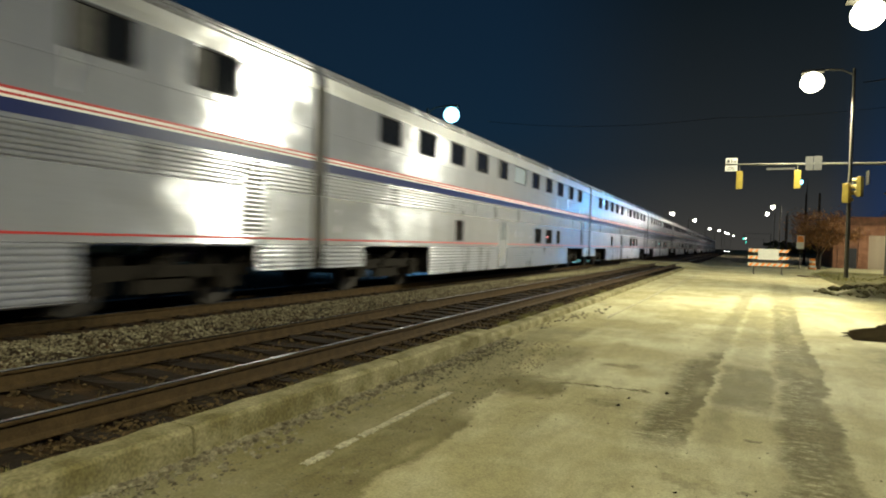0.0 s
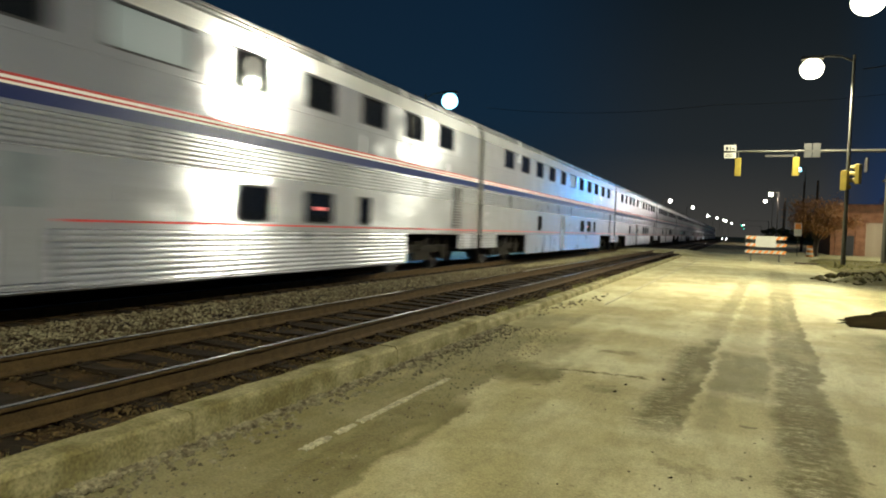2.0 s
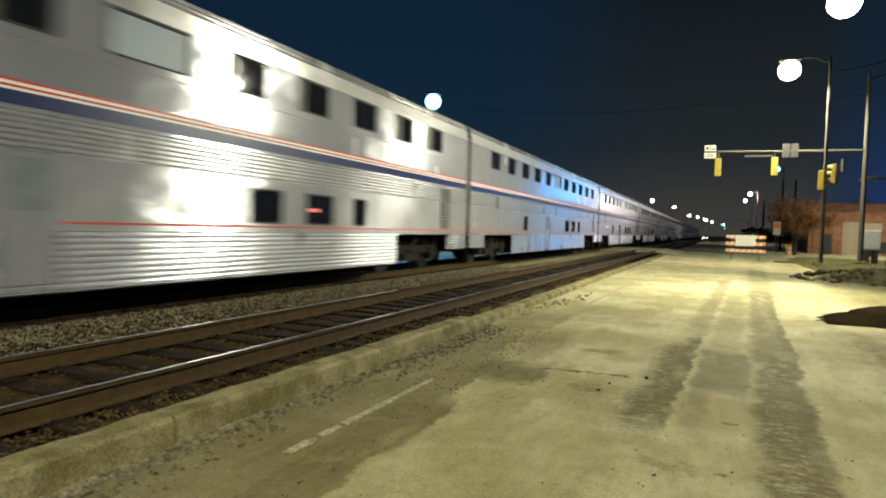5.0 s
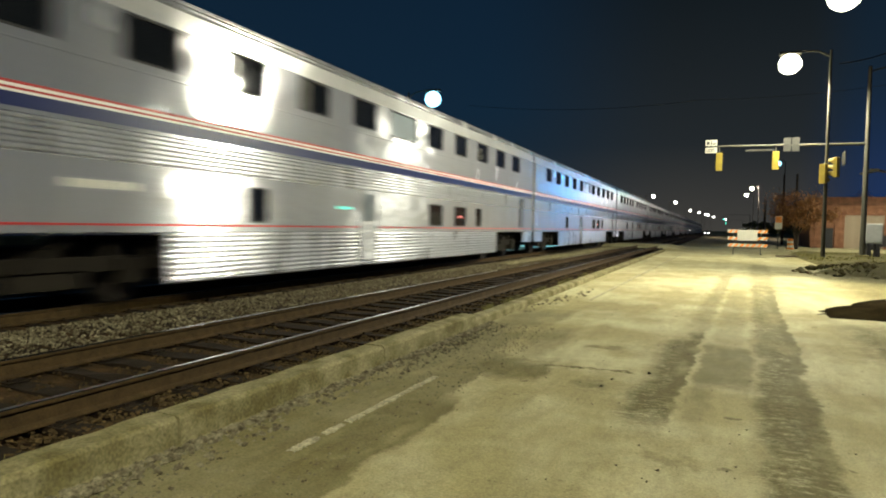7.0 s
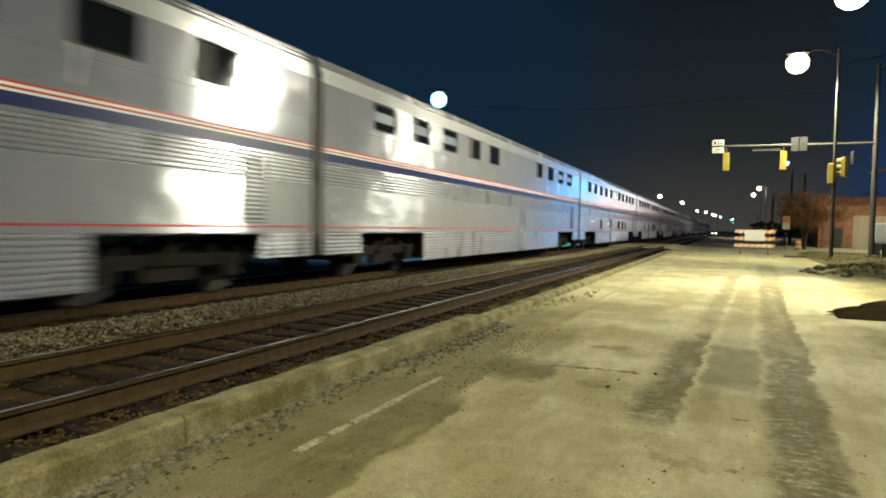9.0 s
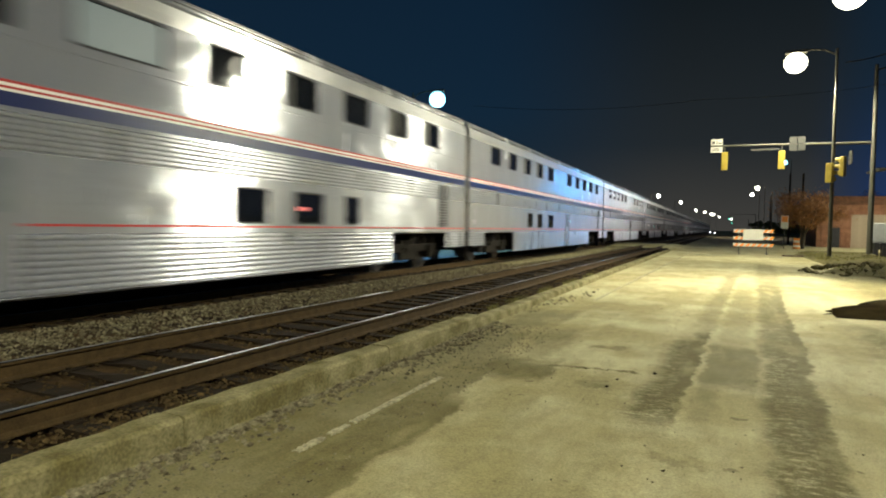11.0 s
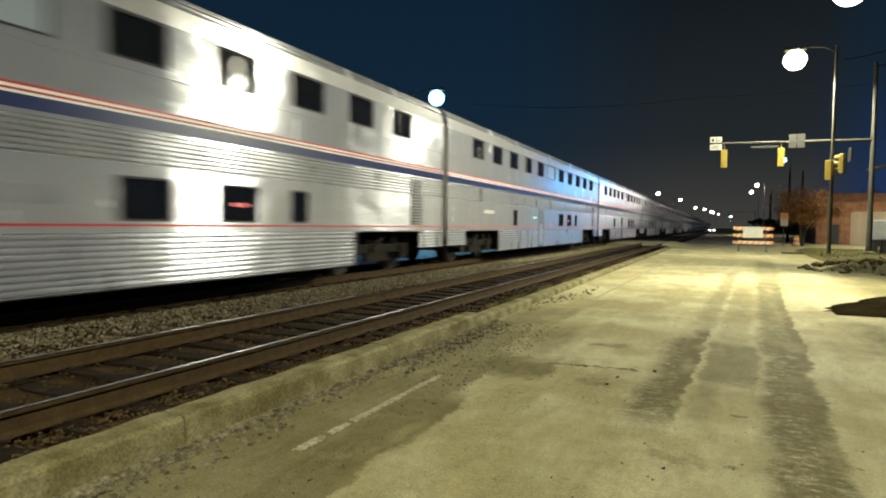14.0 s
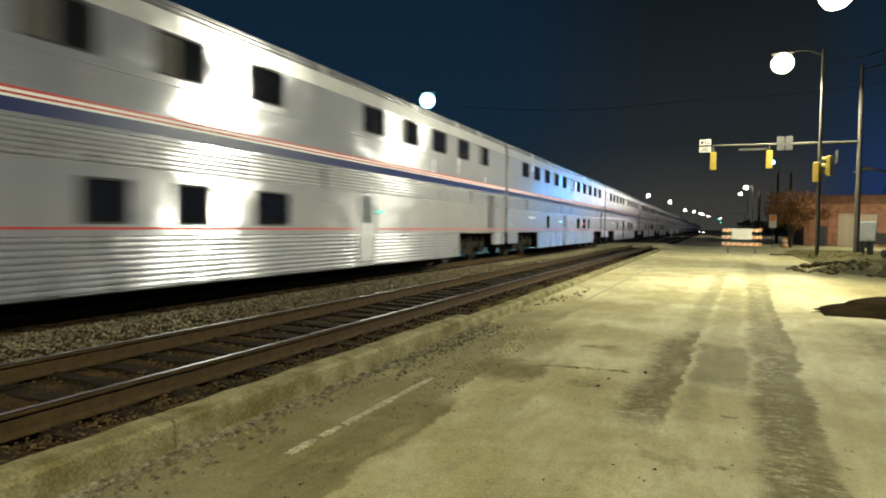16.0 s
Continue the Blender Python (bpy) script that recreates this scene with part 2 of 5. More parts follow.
    for args, k, rip in [((-0.66, -0.25, 5.2, 9.8, 0.14, 0.6, 0.025), 0.85, 1), ((-0.46, -0.25, 5.9, 10.6, 0.08, 0.6, 0.025), 0.85, 0), ((-0.55, -0.22, 9.8, 24.0, 0.10, 2.0, 0.05), 0.40, 0),
                         ((-0.18, 0.42, 6.75, 9.2, 0.04, 0.30, 0.08), 0.62, 0), ((-0.16, 0.06, 5.4, 6.9, 0.04, 0.25, 0.06), 0.42, 0), ((-0.12, 0.30, 9.0, 20.0, 0.06, 2.0, 0.10), 0.32, 0),
                         ((0.44, 0.92, 3.4, 9.5, 0.10, 0.5, 0.04), 0.84, 1), ((0.40, 0.92, 8.0, 21.0, 0.10, 1.5, 0.05), 0.72, 1), ((0.74, 0.93, 4.4, 19.0, 0.06, 1.0, 0.03), 0.70, 0),
                         ((0.46, 0.80, 2.0, 4.2, 0.10, 0.3, 0.10), 0.70, 1), ((0.35, 1.05, 16.0, 34.0, 0.15, 2.5, 0.15), 0.40, 0),
                         ((-3.6, -2.25, -8.0, 9.0, 0.14, 0.8, 0.05), 0.60, 0), ((-2.58, -2.04, -8.0, 5.2, 0.08, 0.35, 0.03), 0.70, 0), ((-2.5, -1.66, 6.2, 7.1, 0.12, 0.25, 0.06), 0.72, 0),
                         ((-2.35, -1.9, 7.0, 9.5, 0.15, 0.5, 0.08), 0.40, 0), ((-3.4, -2.35, 9.0, 11.5, 0.15, 0.6, 0.10), 0.55, 0), ((-1.8, -0.78, 6.90, 6.98, 0.05, 0.03, 0.05), 0.85, 0),
                         ((-1.35, -0.95, 6.15, 6.35, 0.06, 0.06, 0.06), 0.6, 0), ((-1.55, -1.05, 8.1, 8.3, 0.08, 0.08, 0.08), 0.55, 0), ((-0.3, 0.1, 4.35, 4.5, 0.05, 0.05, 0.05), 0.45, 0),
                         ((1.9, 5.5, 5.5, 12.5, 0.35, 0.9, 0.35), 0.80, 1), ((1.8, 6.5, -3.0, 8.0, 0.35, 1.0, 0.35), 0.50, 1), ((3.3, 12.0, 11.0, 27.0, 0.5, 1.5, 0.5), 0.75, 1), ((4.6, 12.0, 11.0, 29.0, 0.6, 1.5, 0.5), 0.55, 0), ((-2.6, -1.0, 11.0, 14.0, 0.3, 0.8, 0.3), 0.18, 0)]:
        s_ = math_node("MULTIPLY", band(*args), k)
        if rip:
            s_ = math_node("MULTIPLY", s_, ripple)
        stains = s_ if stains is None else math_node("MAXIMUM", stains, s_)
    stains = math_node("MULTIPLY", stains, math_node("ADD", rise(mid_, 0.25, 0.6), 0.25, True))
    dirt = n.new("ShaderNodeMix")
    dirt.data_type = "RGBA"
    l.new(stains, dirt.inputs["Factor"])
    l.new(dust.outputs["Result"], dirt.inputs["A"])
    dirt.inputs["B"].default_value = (0.072, 0.057, 0.011, 1)
    # scattered specks and one crack net
    vor = n.new("ShaderNodeTexVoronoi")
    vor.feature = "DISTANCE_TO_EDGE"
    vor.inputs["Scale"].default_value = 0.23
    l.new(vec.outputs[0], vor.inputs["Vector"])
    crack = math_node("MULTIPLY", math_node("SUBTRACT", 1, rise(vor.outputs["Distance"], 0.0, 0.004)), 0.12)
    spk = math_node("SUBTRACT", 1, rise(noise_of(5, 2), 0.24, 0.30))
    both = math_node("MAXIMUM", crack, math_node("MULTIPLY", spk, 0.6))
    last = n.new("ShaderNodeMix")
    last.data_type = "RGBA"
    l.new(both, last.inputs["Factor"])
    l.new(dirt.outputs["Result"], last.inputs["A"])
    last.inputs["B"].default_value = (0.07, 0.055, 0.02, 1)
    over = n.new("ShaderNodeMix")
    over.data_type, over.blend_type = "RGBA", "OVERLAY"
    over.inputs["Factor"].default_value = 0.55
    l.new(last.outputs["Result"], over.inputs["A"])
    l.new(fine, over.inputs["B"])
    # tyre-drawn streaks along the road and coarse blotches
    streak = n.new("ShaderNodeMix")
    streak.data_type, streak.blend_type = "RGBA", "OVERLAY"
    streak.inputs["Factor"].default_value = 0.15
    l.new(over.outputs["Result"], streak.inputs["A"])
    l.new(rise(math_node("ADD", math_node("MULTIPLY", noise_of(5.0, 6, (1, 0.22, 1), 0.7), 0.6), math_node("MULTIPLY", noise_of(11.0, 5, (1, 0.8, 1), 0.7), 0.4)), 0.32, 0.66), streak.inputs["B"])
    l.new(streak.outputs["Result"], b.inputs["Base Color"])
    bp = n.new("ShaderNodeBump")
    bp.inputs["Strength"].default_value, bp.inputs["Distance"].default_value = 0.6, 0.02
    l.new(math_node("ADD", math_node("MULTIPLY", mid_, 0.6), math_node("MULTIPLY", fine, 0.25)), bp.inputs["Height"])
    l.new(bp.outputs[0], b.inputs["Normal"])
    return m


STEEL = brushed_steel("stainless_steel", (0.66, 0.67, 0.70), 0.285, 0.57)
STEEL_FLUTED = brushed_steel("fluted_stainless_steel", (0.65, 0.66, 0.69), 0.35, 0.55)
ROOF_STEEL = brushed_steel("roof_steel", (0.56, 0.56, 0.57), 0.30, 0.50)
# paler copy of the side steel: the eaves highlight is put into the colour
COVE = brushed_steel("highlight_eaves_steel", (0.78, 0.78, 0.77), 0.46, 0.55)
RED = mat("red_stripe_film", (0.42, 0.028, 0.024), 0.4, 0, 0.15, 2, 60, 0.05)
WHITE = mat("white_stripe_film", (0.80, 0.77, 0.70), 0.4, 0, 0.12, 2, 60, 0.05)
BLUE = mat("navy_stripe_film", (0.008, 0.016, 0.085), 0.32, 0, 0.2, 2, 60, 0.05)
GLASS = mat("tinted_glass", (0.010, 0.011, 0.013), 0.04, 0, 0.1, 2, 3.5, 0.05)
# grey base colour stands in for light reflected by the door glass
DOOR_GLASS = mat("grey_reflecting_door_glass", (0.16, 0.18, 0.19), 0.2, 0, 0.2, 3, 5, 0.1)
for film_ in (RED, WHITE, BLUE):
    film_.node_tree.nodes["Principled BSDF"].inputs["Specular IOR Level"].default_value = 0.28
GLASS.node_tree.nodes["Principled BSDF"].inputs["Specular IOR Level"].default_value = 0.22
RUBBER = mat("black_rubber", (0.018, 0.017, 0.016), 0.75, 0, 0.3, 5, 60, 0.2)
UNDER = mat("grimy_running_gear_steel", (0.018, 0.0145, 0.0095), 0.9, 0.0, 0.4, 4, 50, 0.3)
FAIRING = mat("dull_end_strip", (0.110, 0.098, 0.070), 0.75, 0.0, 0.3, 4, 50, 0.2)
WHEEL = mat("wheel_steel", (0.040, 0.032, 0.022), 0.6, 0.3, 0.3, 5, 60, 0.2)
LOUVRE_DARK = mat("louvre_shadow_paint", (0.03, 0.03, 0.028), 0.7, 0, 0.2, 5, 50, 0.1)
CURTAIN = glow("lit_curtain", (0.42, 0.55, 0.55), 0.17)
CURTAIN.node_tree.nodes["Principled BSDF"].inputs["Base Color"].default_value = (0.10, 0.115, 0.115, 1)
BLIND = mat("half_drawn_curtain", (0.075, 0.072, 0.062), 0.8, 0, 0.3, 8, 90, 0.2)
SIGN_RED = glow("red_led_sign", (1.0, 0.22, 0.20), 0.7)
SIGN_TEAL = glow("teal_led_sign", (0.10, 0.80, 0.66), 0.9)
ROAD = road_material()
CONCRETE = mat("weathered_kerb_concrete", (0.265, 0.236, 0.122), 0.9, 0, 0.5, 3.0, 45, 0.9, (0.120, 0.102, 0.036))
EARTH = mat("dark_earth", (0.022, 0.0165, 0.008), 0.95, 0, 0.4, 1.5, 30, 0.8, (0.009, 0.0065, 0.0035))
EARTH.node_tree.nodes["Principled BSDF"].inputs["Specular IOR Level"].default_value = 0.0
GROUND = mat("dusty_ground", (0.150, 0.130, 0.048), 0.95, 0, 0.4, 0.8, 25, 0.7, (0.085, 0.072, 0.024))
GRAVEL = mat("grey_ballast_stone", (0.235, 0.205, 0.125), 0.85, 0, 0.55, 11, 60, 0.4, (0.045, 0.034, 0.014))
SWEPT = mat("pale_swept_gravel", (0.235, 0.208, 0.125), 0.85, 0, 0.55, 14, 60, 0.4, (0.055, 0.045, 0.022))
RUSTBED = mat("rusty_ballast_bed", (0.062, 0.034, 0.009), 0.95, 0, 0.45, 3, 30, 0.8, (0.016, 0.009, 0.004))
RUSTSTONE = mat("rust_stained_stone", (0.090, 0.060, 0.023), 0.9, 0, 0.5, 9, 50, 0.4, (0.030, 0.020, 0.009))
TIE = mat("creosoted_timber", (0.017, 0.0105, 0.0045), 0.9, 0, 0.4, 6, 40, 0.5)
RAIL_RUST = mat("rusted_rail_web", (0.060, 0.037, 0.013), 0.85, 0.0, 0.35, 8, 60, 0.3)
RAIL_HEAD = mat("polished_rail_head", (0.76, 0.75, 0.72), 0.14, 1.0, 0.2, 5, 80, 0.04)
PAINT_LINE = mat("worn_white_road_paint", (0.47, 0.43, 0.27), 0.85, 0, 0.5, 22, 60, 0.3)
GALV = mat("galvanised_steel", (0.088, 0.083, 0.060), 0.65, 0.3, 0.25, 4, 50, 0.1)
TIMBER = mat("weathered_pole_timber", (0.10, 0.075, 0.05), 0.85, 0, 0.35, 5, 40, 0.4)
YELLOW = mat("signal_yellow_enamel", (0.36, 0.265, 0.032), 0.55, 0, 0.15, 4, 60, 0.05)
SIGNWHITE = mat("white_sign_sheet", (0.62, 0.60, 0.50), 0.5, 0, 0.08, 6, 60, 0.02)
SIGNGREY = mat("sign_back_aluminium", (0.042, 0.040, 0.031), 0.8, 0.1, 0.15, 5, 50, 0.05)
ORANGE = mat("reflective_orange", (0.85, 0.28, 0.03), 0.45, 0, 0.1, 6, 60, 0.02)
BRICK = mat("brown_brick", (0.33, 0.16, 0.09), 0.9, 0, 0.35, 2, 30, 0.5)
BRICK_DARK = mat("brown_brick_band", (0.20, 0.10, 0.06), 0.9, 0, 0.35, 2, 30, 0.5)
DOORPAINT = mat("beige_roller_door", (0.42, 0.33, 0.22), 0.7, 0, 0.2, 2, 40, 0.1)
DARKPAINT = mat("dark_painted_metal", (0.03, 0.03, 0.032), 0.6, 0.2, 0.2, 4, 40, 0.1)
LEAF = mat("autumn_leaf", (0.34, 0.135, 0.028), 0.7, 0, 0.5, 3, 20, 0.1, (0.15, 0.08, 0.022))
WEED = mat("dry_weed", (0.21, 0.19, 0.045), 0.8, 0, 0.5, 3, 20, 0.1)
BARK = mat("bark", (0.07, 0.055, 0.04), 0.9, 0, 0.4, 6, 40, 0.5)
CABINET = mat("pale_cabinet_paint", (0.50, 0.51, 0.49), 0.5, 0.1, 0.15, 3, 40, 0.05)
LENS_WARM = glow("hot_lamp_lens", (1.0, 0.95, 0.72), 12)
LENS_BLUE = glow("blue_white_lamp_lens", (0.30, 0.78, 1.0), 5)
LENS_FAR = glow("distant_lamp_lens", (1.0, 0.95, 0.80), 14)
LENS_RED = glow("red_light", (1.0, 0.05, 0.08), 5)
LENS_GREEN = glow("green_light", (0.05, 0.9, 0.6), 5)
HEADLAMP = glow("headlamp", (1.0, 1.0, 0.92), 25)
LENS_OFF = mat("dark_signal_lens", (0.05, 0.045, 0.02), 0.3, 0, 0.1, 5, 30, 0)


# ---- mesh building ----
class Shape:
    """Collects boxes, tubes and sheets into one mesh."""

    def __init__(self):
        self.v, self.f = [], []

    def add(self, verts, faces):
        k = len(self.v)
        self.v += [tuple(p) for p in verts]
        self.f += [tuple(i + k for i in q) for q in faces]
        return self

    def box(self, x0, x1, y0, y1, z0, z1, c=0.0):
        """A box; c chamfers the long edges round z."""
        if c <= 0:
            vs = [(x, y, z) for z in (z0, z1) for x, y in ((x0, y0), (x1, y0), (x1, y1), (x0, y1))]
            return self.add(vs, [(3, 2, 1, 0), (4, 5, 6, 7), (0, 1, 5, 4), (1, 2, 6, 5), (2, 3, 7, 6), (3, 0, 4, 7)])
        ring = [(x0 + c, y0), (x1 - c, y0), (x1, y0 + c), (x1, y1 - c), (x1 - c, y1), (x0 + c, y1), (x0, y1 - c), (x0, y0 + c)]
        ins = [(x0 + 2 * c, y0 + c), (x1 - 2 * c, y0 + c), (x1 - c, y0 + 2 * c), (x1 - c, y1 - 2 * c), (x1 - 2 * c, y1 - c), (x0 + 2 * c, y1 - c),
               (x0 + c, y1 - 2 * c), (x0 + c, y0 + 2 * c)]
        vs = [(x, y, z0) for x, y in ring] + [(x, y, z1 - c) for x, y in ring] + [(x, y, z1) for x, y in ins]
        fs = [tuple(range(7, -1, -1)), tuple(range(16, 24))]
        for a in (0, 8):
            fs += [(a + i, a + (i + 1) % 8, a + 8 + (i + 1) % 8, a + 8 + i) for i in range(8)]
        return self.add(vs, fs)

    def tube(self, p, q, r0, r1=None, n=10):
        r1 = r0 if r1 is None else r1
        p, q = Vector(p), Vector(q)
        w = (q - p).normalized()
        u = w.orthogonal().normalized()
        t = w.cross(u)
        a = [2 * math.pi * i / n for i in range(n)]
        vs = [c + r * (math.cos(k) * u + math.sin(k) * t) for c, r in ((p, r0), (q, r1)) for k in a]
        return self.add(vs, [tuple(range(n - 1, -1, -1)), tuple(range(n, 2 * n))] + [(i, (i + 1) % n, n + (i + 1) % n, n + i) for i in range(n)])

    def extrude(self, prof, y0, y1, caps=True):
        """A closed profile in x, z drawn along y."""
        n = len(prof)
        vs = [(x, y, z) for y in (y0, y1) for x, z in prof]
        fs = [(i, (i + 1) % n, n + (i + 1) % n, n + i) for i in range(n)]
        if caps:
            fs += [tuple(range(n - 1, -1, -1)), tuple(range(n, 2 * n))]
        return self.add(vs, fs)

    def stone(self, c, r, rnd):
        """An angular lump of rock."""
        vs = []
        for x, y, z in ((1, 0, 0), (-1, 0, 0), (0, 1, 0), (0, -1, 0), (0, 0, 1), (0, 0, -1), (0.6, 0.6, 0.5), (-0.6, -0.6, 0.5)):
            k = r * rnd.uniform(0.65, 1.25)
            vs.append((c[0] + x * k, c[1] + y * k, c[2] + z * k * 0.75))
        return self.add(vs, [(0, 6, 4), (6, 2, 4), (2, 1, 4), (1, 7, 4), (7, 3, 4), (3, 0, 4), (0, 2, 6), (1, 3, 7),
                             (2, 0, 5), (1, 2, 5), (3, 1, 5), (0, 3, 5)])

    def mesh(self, name):
        me = bpy.data.meshes.new(name)
        me.from_pydata(self.v, [], self.f)
        b = bmesh.new()
        b.from_mesh(me)
        bmesh.ops.recalc_face_normals(b, faces=b.faces)
        b.to_mesh(me)
        b.free()
        return me


def part(name, shape, material, parent=None, label="", smooth=False):
    me = shape.mesh(name) if isinstance(shape, Shape) else shape
    if not me.materials:
        me.materials.append(material)
    if smooth:
        me.polygons.foreach_set("use_smooth", [True] * len(me.polygons))
    ob = new(name, me)
    ob.parent = parent
    return tagged(ob, label) if label else ob


def piece(name, me, parent, m):
    ob = new(name, me)
    ob.parent = parent
    ob.matrix_basis = m
    return ob


def thing(name, at, label, category, group="", kind="", turn=0):
    e = new(name)
    e.empty_display_size = 0.2
    e.matrix_basis = pose(*at, 0, 0, turn)
    return tagged(e, label, category, group, kind)


# ---- ground, road, kerb ----
def build_ground():
    s = Shape()
    s.add([(-2500, -800, -0.62), (2500, -800, -0.62), (2500, 3500, -0.62), (-2500, 3500, -0.62)], [(0, 1, 2, 3)])
    tagged(part("ground", s, GROUND), "dusty bare ground reaching to the horizon", "ground", kind="structure")
    # the road sheet, gently uneven
    xs = [-3.42 + 0.3 * i for i in range(24)] + [4.2 + 1.2 * i for i in range(12)]
    ys = [-24 + 0.5 * i for i in range(160)] + [56 + 4 * i for i in range(40)] + [230, 300, 400, 600, 900]
    vs = [(x, y, ROAD_Z + (0.025 * noise.noise((x * 0.5, y * 0.25, 3)) if y < 60 else 0)) for y in ys for x in xs]
    w = len(xs)
    fs = [(j * w + i, j * w + i + 1, (j + 1) * w + i + 1, (j + 1) * w + i) for j in range(len(ys) - 1) for i in range(w - 1)]
    tagged(part("road", Shape().add(vs, fs), ROAD, smooth=True), "pale dusty worn concrete road with dark wheel smears", "road", kind="structure")
    # bed between and beside the tracks
    xs = [-40, -25, -16, -13.0, -11.6, -10.6, -8.1, -7.4, -6.9, -6.3, -3.72, -3.5]
    zs = [-0.45, -0.45, -0.42, -0.40, -0.28, -0.19, -0.19, -0.17, -0.17, -0.2, -0.24, -0.26]
    ys = [-30, 0, 30, 60, 100, 200, 400, 900]
    w = len(xs)
    vs = [(x, y, z) for y in ys for x, z in zip(xs, zs)]
    fs = [(j * w + i, j * w + i + 1, (j + 1) * w + i + 1, (j + 1) * w + i) for j in range(len(ys) - 1) for i in range(w - 1)]
    tagged(part("track_bed", Shape().add(vs, fs), RUSTBED), "rusty brown bed of fine ballast under the tracks", "track bed", kind="structure")
    # pale sheet added for the brightly lit ballast between the tracks further on
    vs = []
    for j in range(31):
        q = 22 + j
        w = min(1, j / 8)
        vs += [(-7.9 + 0.06 * noise.noise((q, 1, 0)), q, -0.16), (-7.5, q, -0.105), (-6.9, q, -0.105), (-7.3 + 0.75 * w + 0.06 * noise.noise((q, 5, 0)), q, -0.16)]
    fs = [(4 * j + i, 4 * j + i + 1, 4 * j + 5 + i, 4 * j + 4 + i) for j in range(30) for i in range(3)]
    tagged(part("track_path", Shape().add(vs, fs), CONCRETE), "pale strip standing in for lamplit ballast between the two tracks", "path", kind="structure")
    # crossing street over the tracks
    low = [(-32, 49.5, -0.4), (-2.3, 49.5, -0.33), (-2.3, 62.5, -0.33), (-32, 62.5, -0.4)]
    top = [(-30, 52, -0.012), (-3.9, 52, -0.012), (-3.9, 60.5, -0.012), (-30, 60.5, -0.012)]
    s = Shape().add(low + top, [(4, 5, 6, 7), (3, 2, 1, 0)] + [(i, (i + 1) % 4, 4 + (i + 1) % 4, 4 + i) for i in range(4)])
    tagged(part("level_crossing", s, ROAD), "pale paved street crossing the two tracks", "crossing", kind="structure")


def build_kerb():
    rnd = random.Random(4)
    k = thing("kerb", (0, 0, 0), "weathered yellowish concrete kerb with chipped joints", "kerb", kind="structure")
    cuts = [-6.0, -2.4, 0.4, 3.13, 6.05, 8.95, 12.0, 15.1, 18.2, 21.3, 24.4, 27.5, 30.6, 33.7, 36.8, 39.9, 43.0, 47.0]
    for i, (a, b) in enumerate(zip(cuts, cuts[1:])):
        n = 12
        vs, fs = [], []
        low = 0.0 if b < 9.5 else 0.075
        for j in range(n + 1):
            q = a + 0.012 + (b - a - 0.024) * j / n
            w = [rnd.uniform(-0.007, 0.007) for _ in range(4)]
            if a > 8:
                w = [v * 0.35 for v in w]
            top = -0.10 - low + w[0]
            vs += [(-3.40 + w[1] * 0.6, q, -0.40), (-3.42 + w[1], q, top - 0.028 + w[3]), (-3.452 + w[2], q, top), (-3.66 + w[3], q, top + w[1] * 0.5), (-3.70, q, -0.40)]
        for j in range(n):
            for m in range(4):
                fs.append((j * 5 + m, j * 5 + m + 1, j * 5 + 6 + m, j * 5 + 5 + m))
        fs += [(0, 1, 2, 3, 4), tuple(n * 5 + m for m in (4, 3, 2, 1, 0))]
        part("kerb_stone", Shape().add(vs, fs), CONCRETE, k)


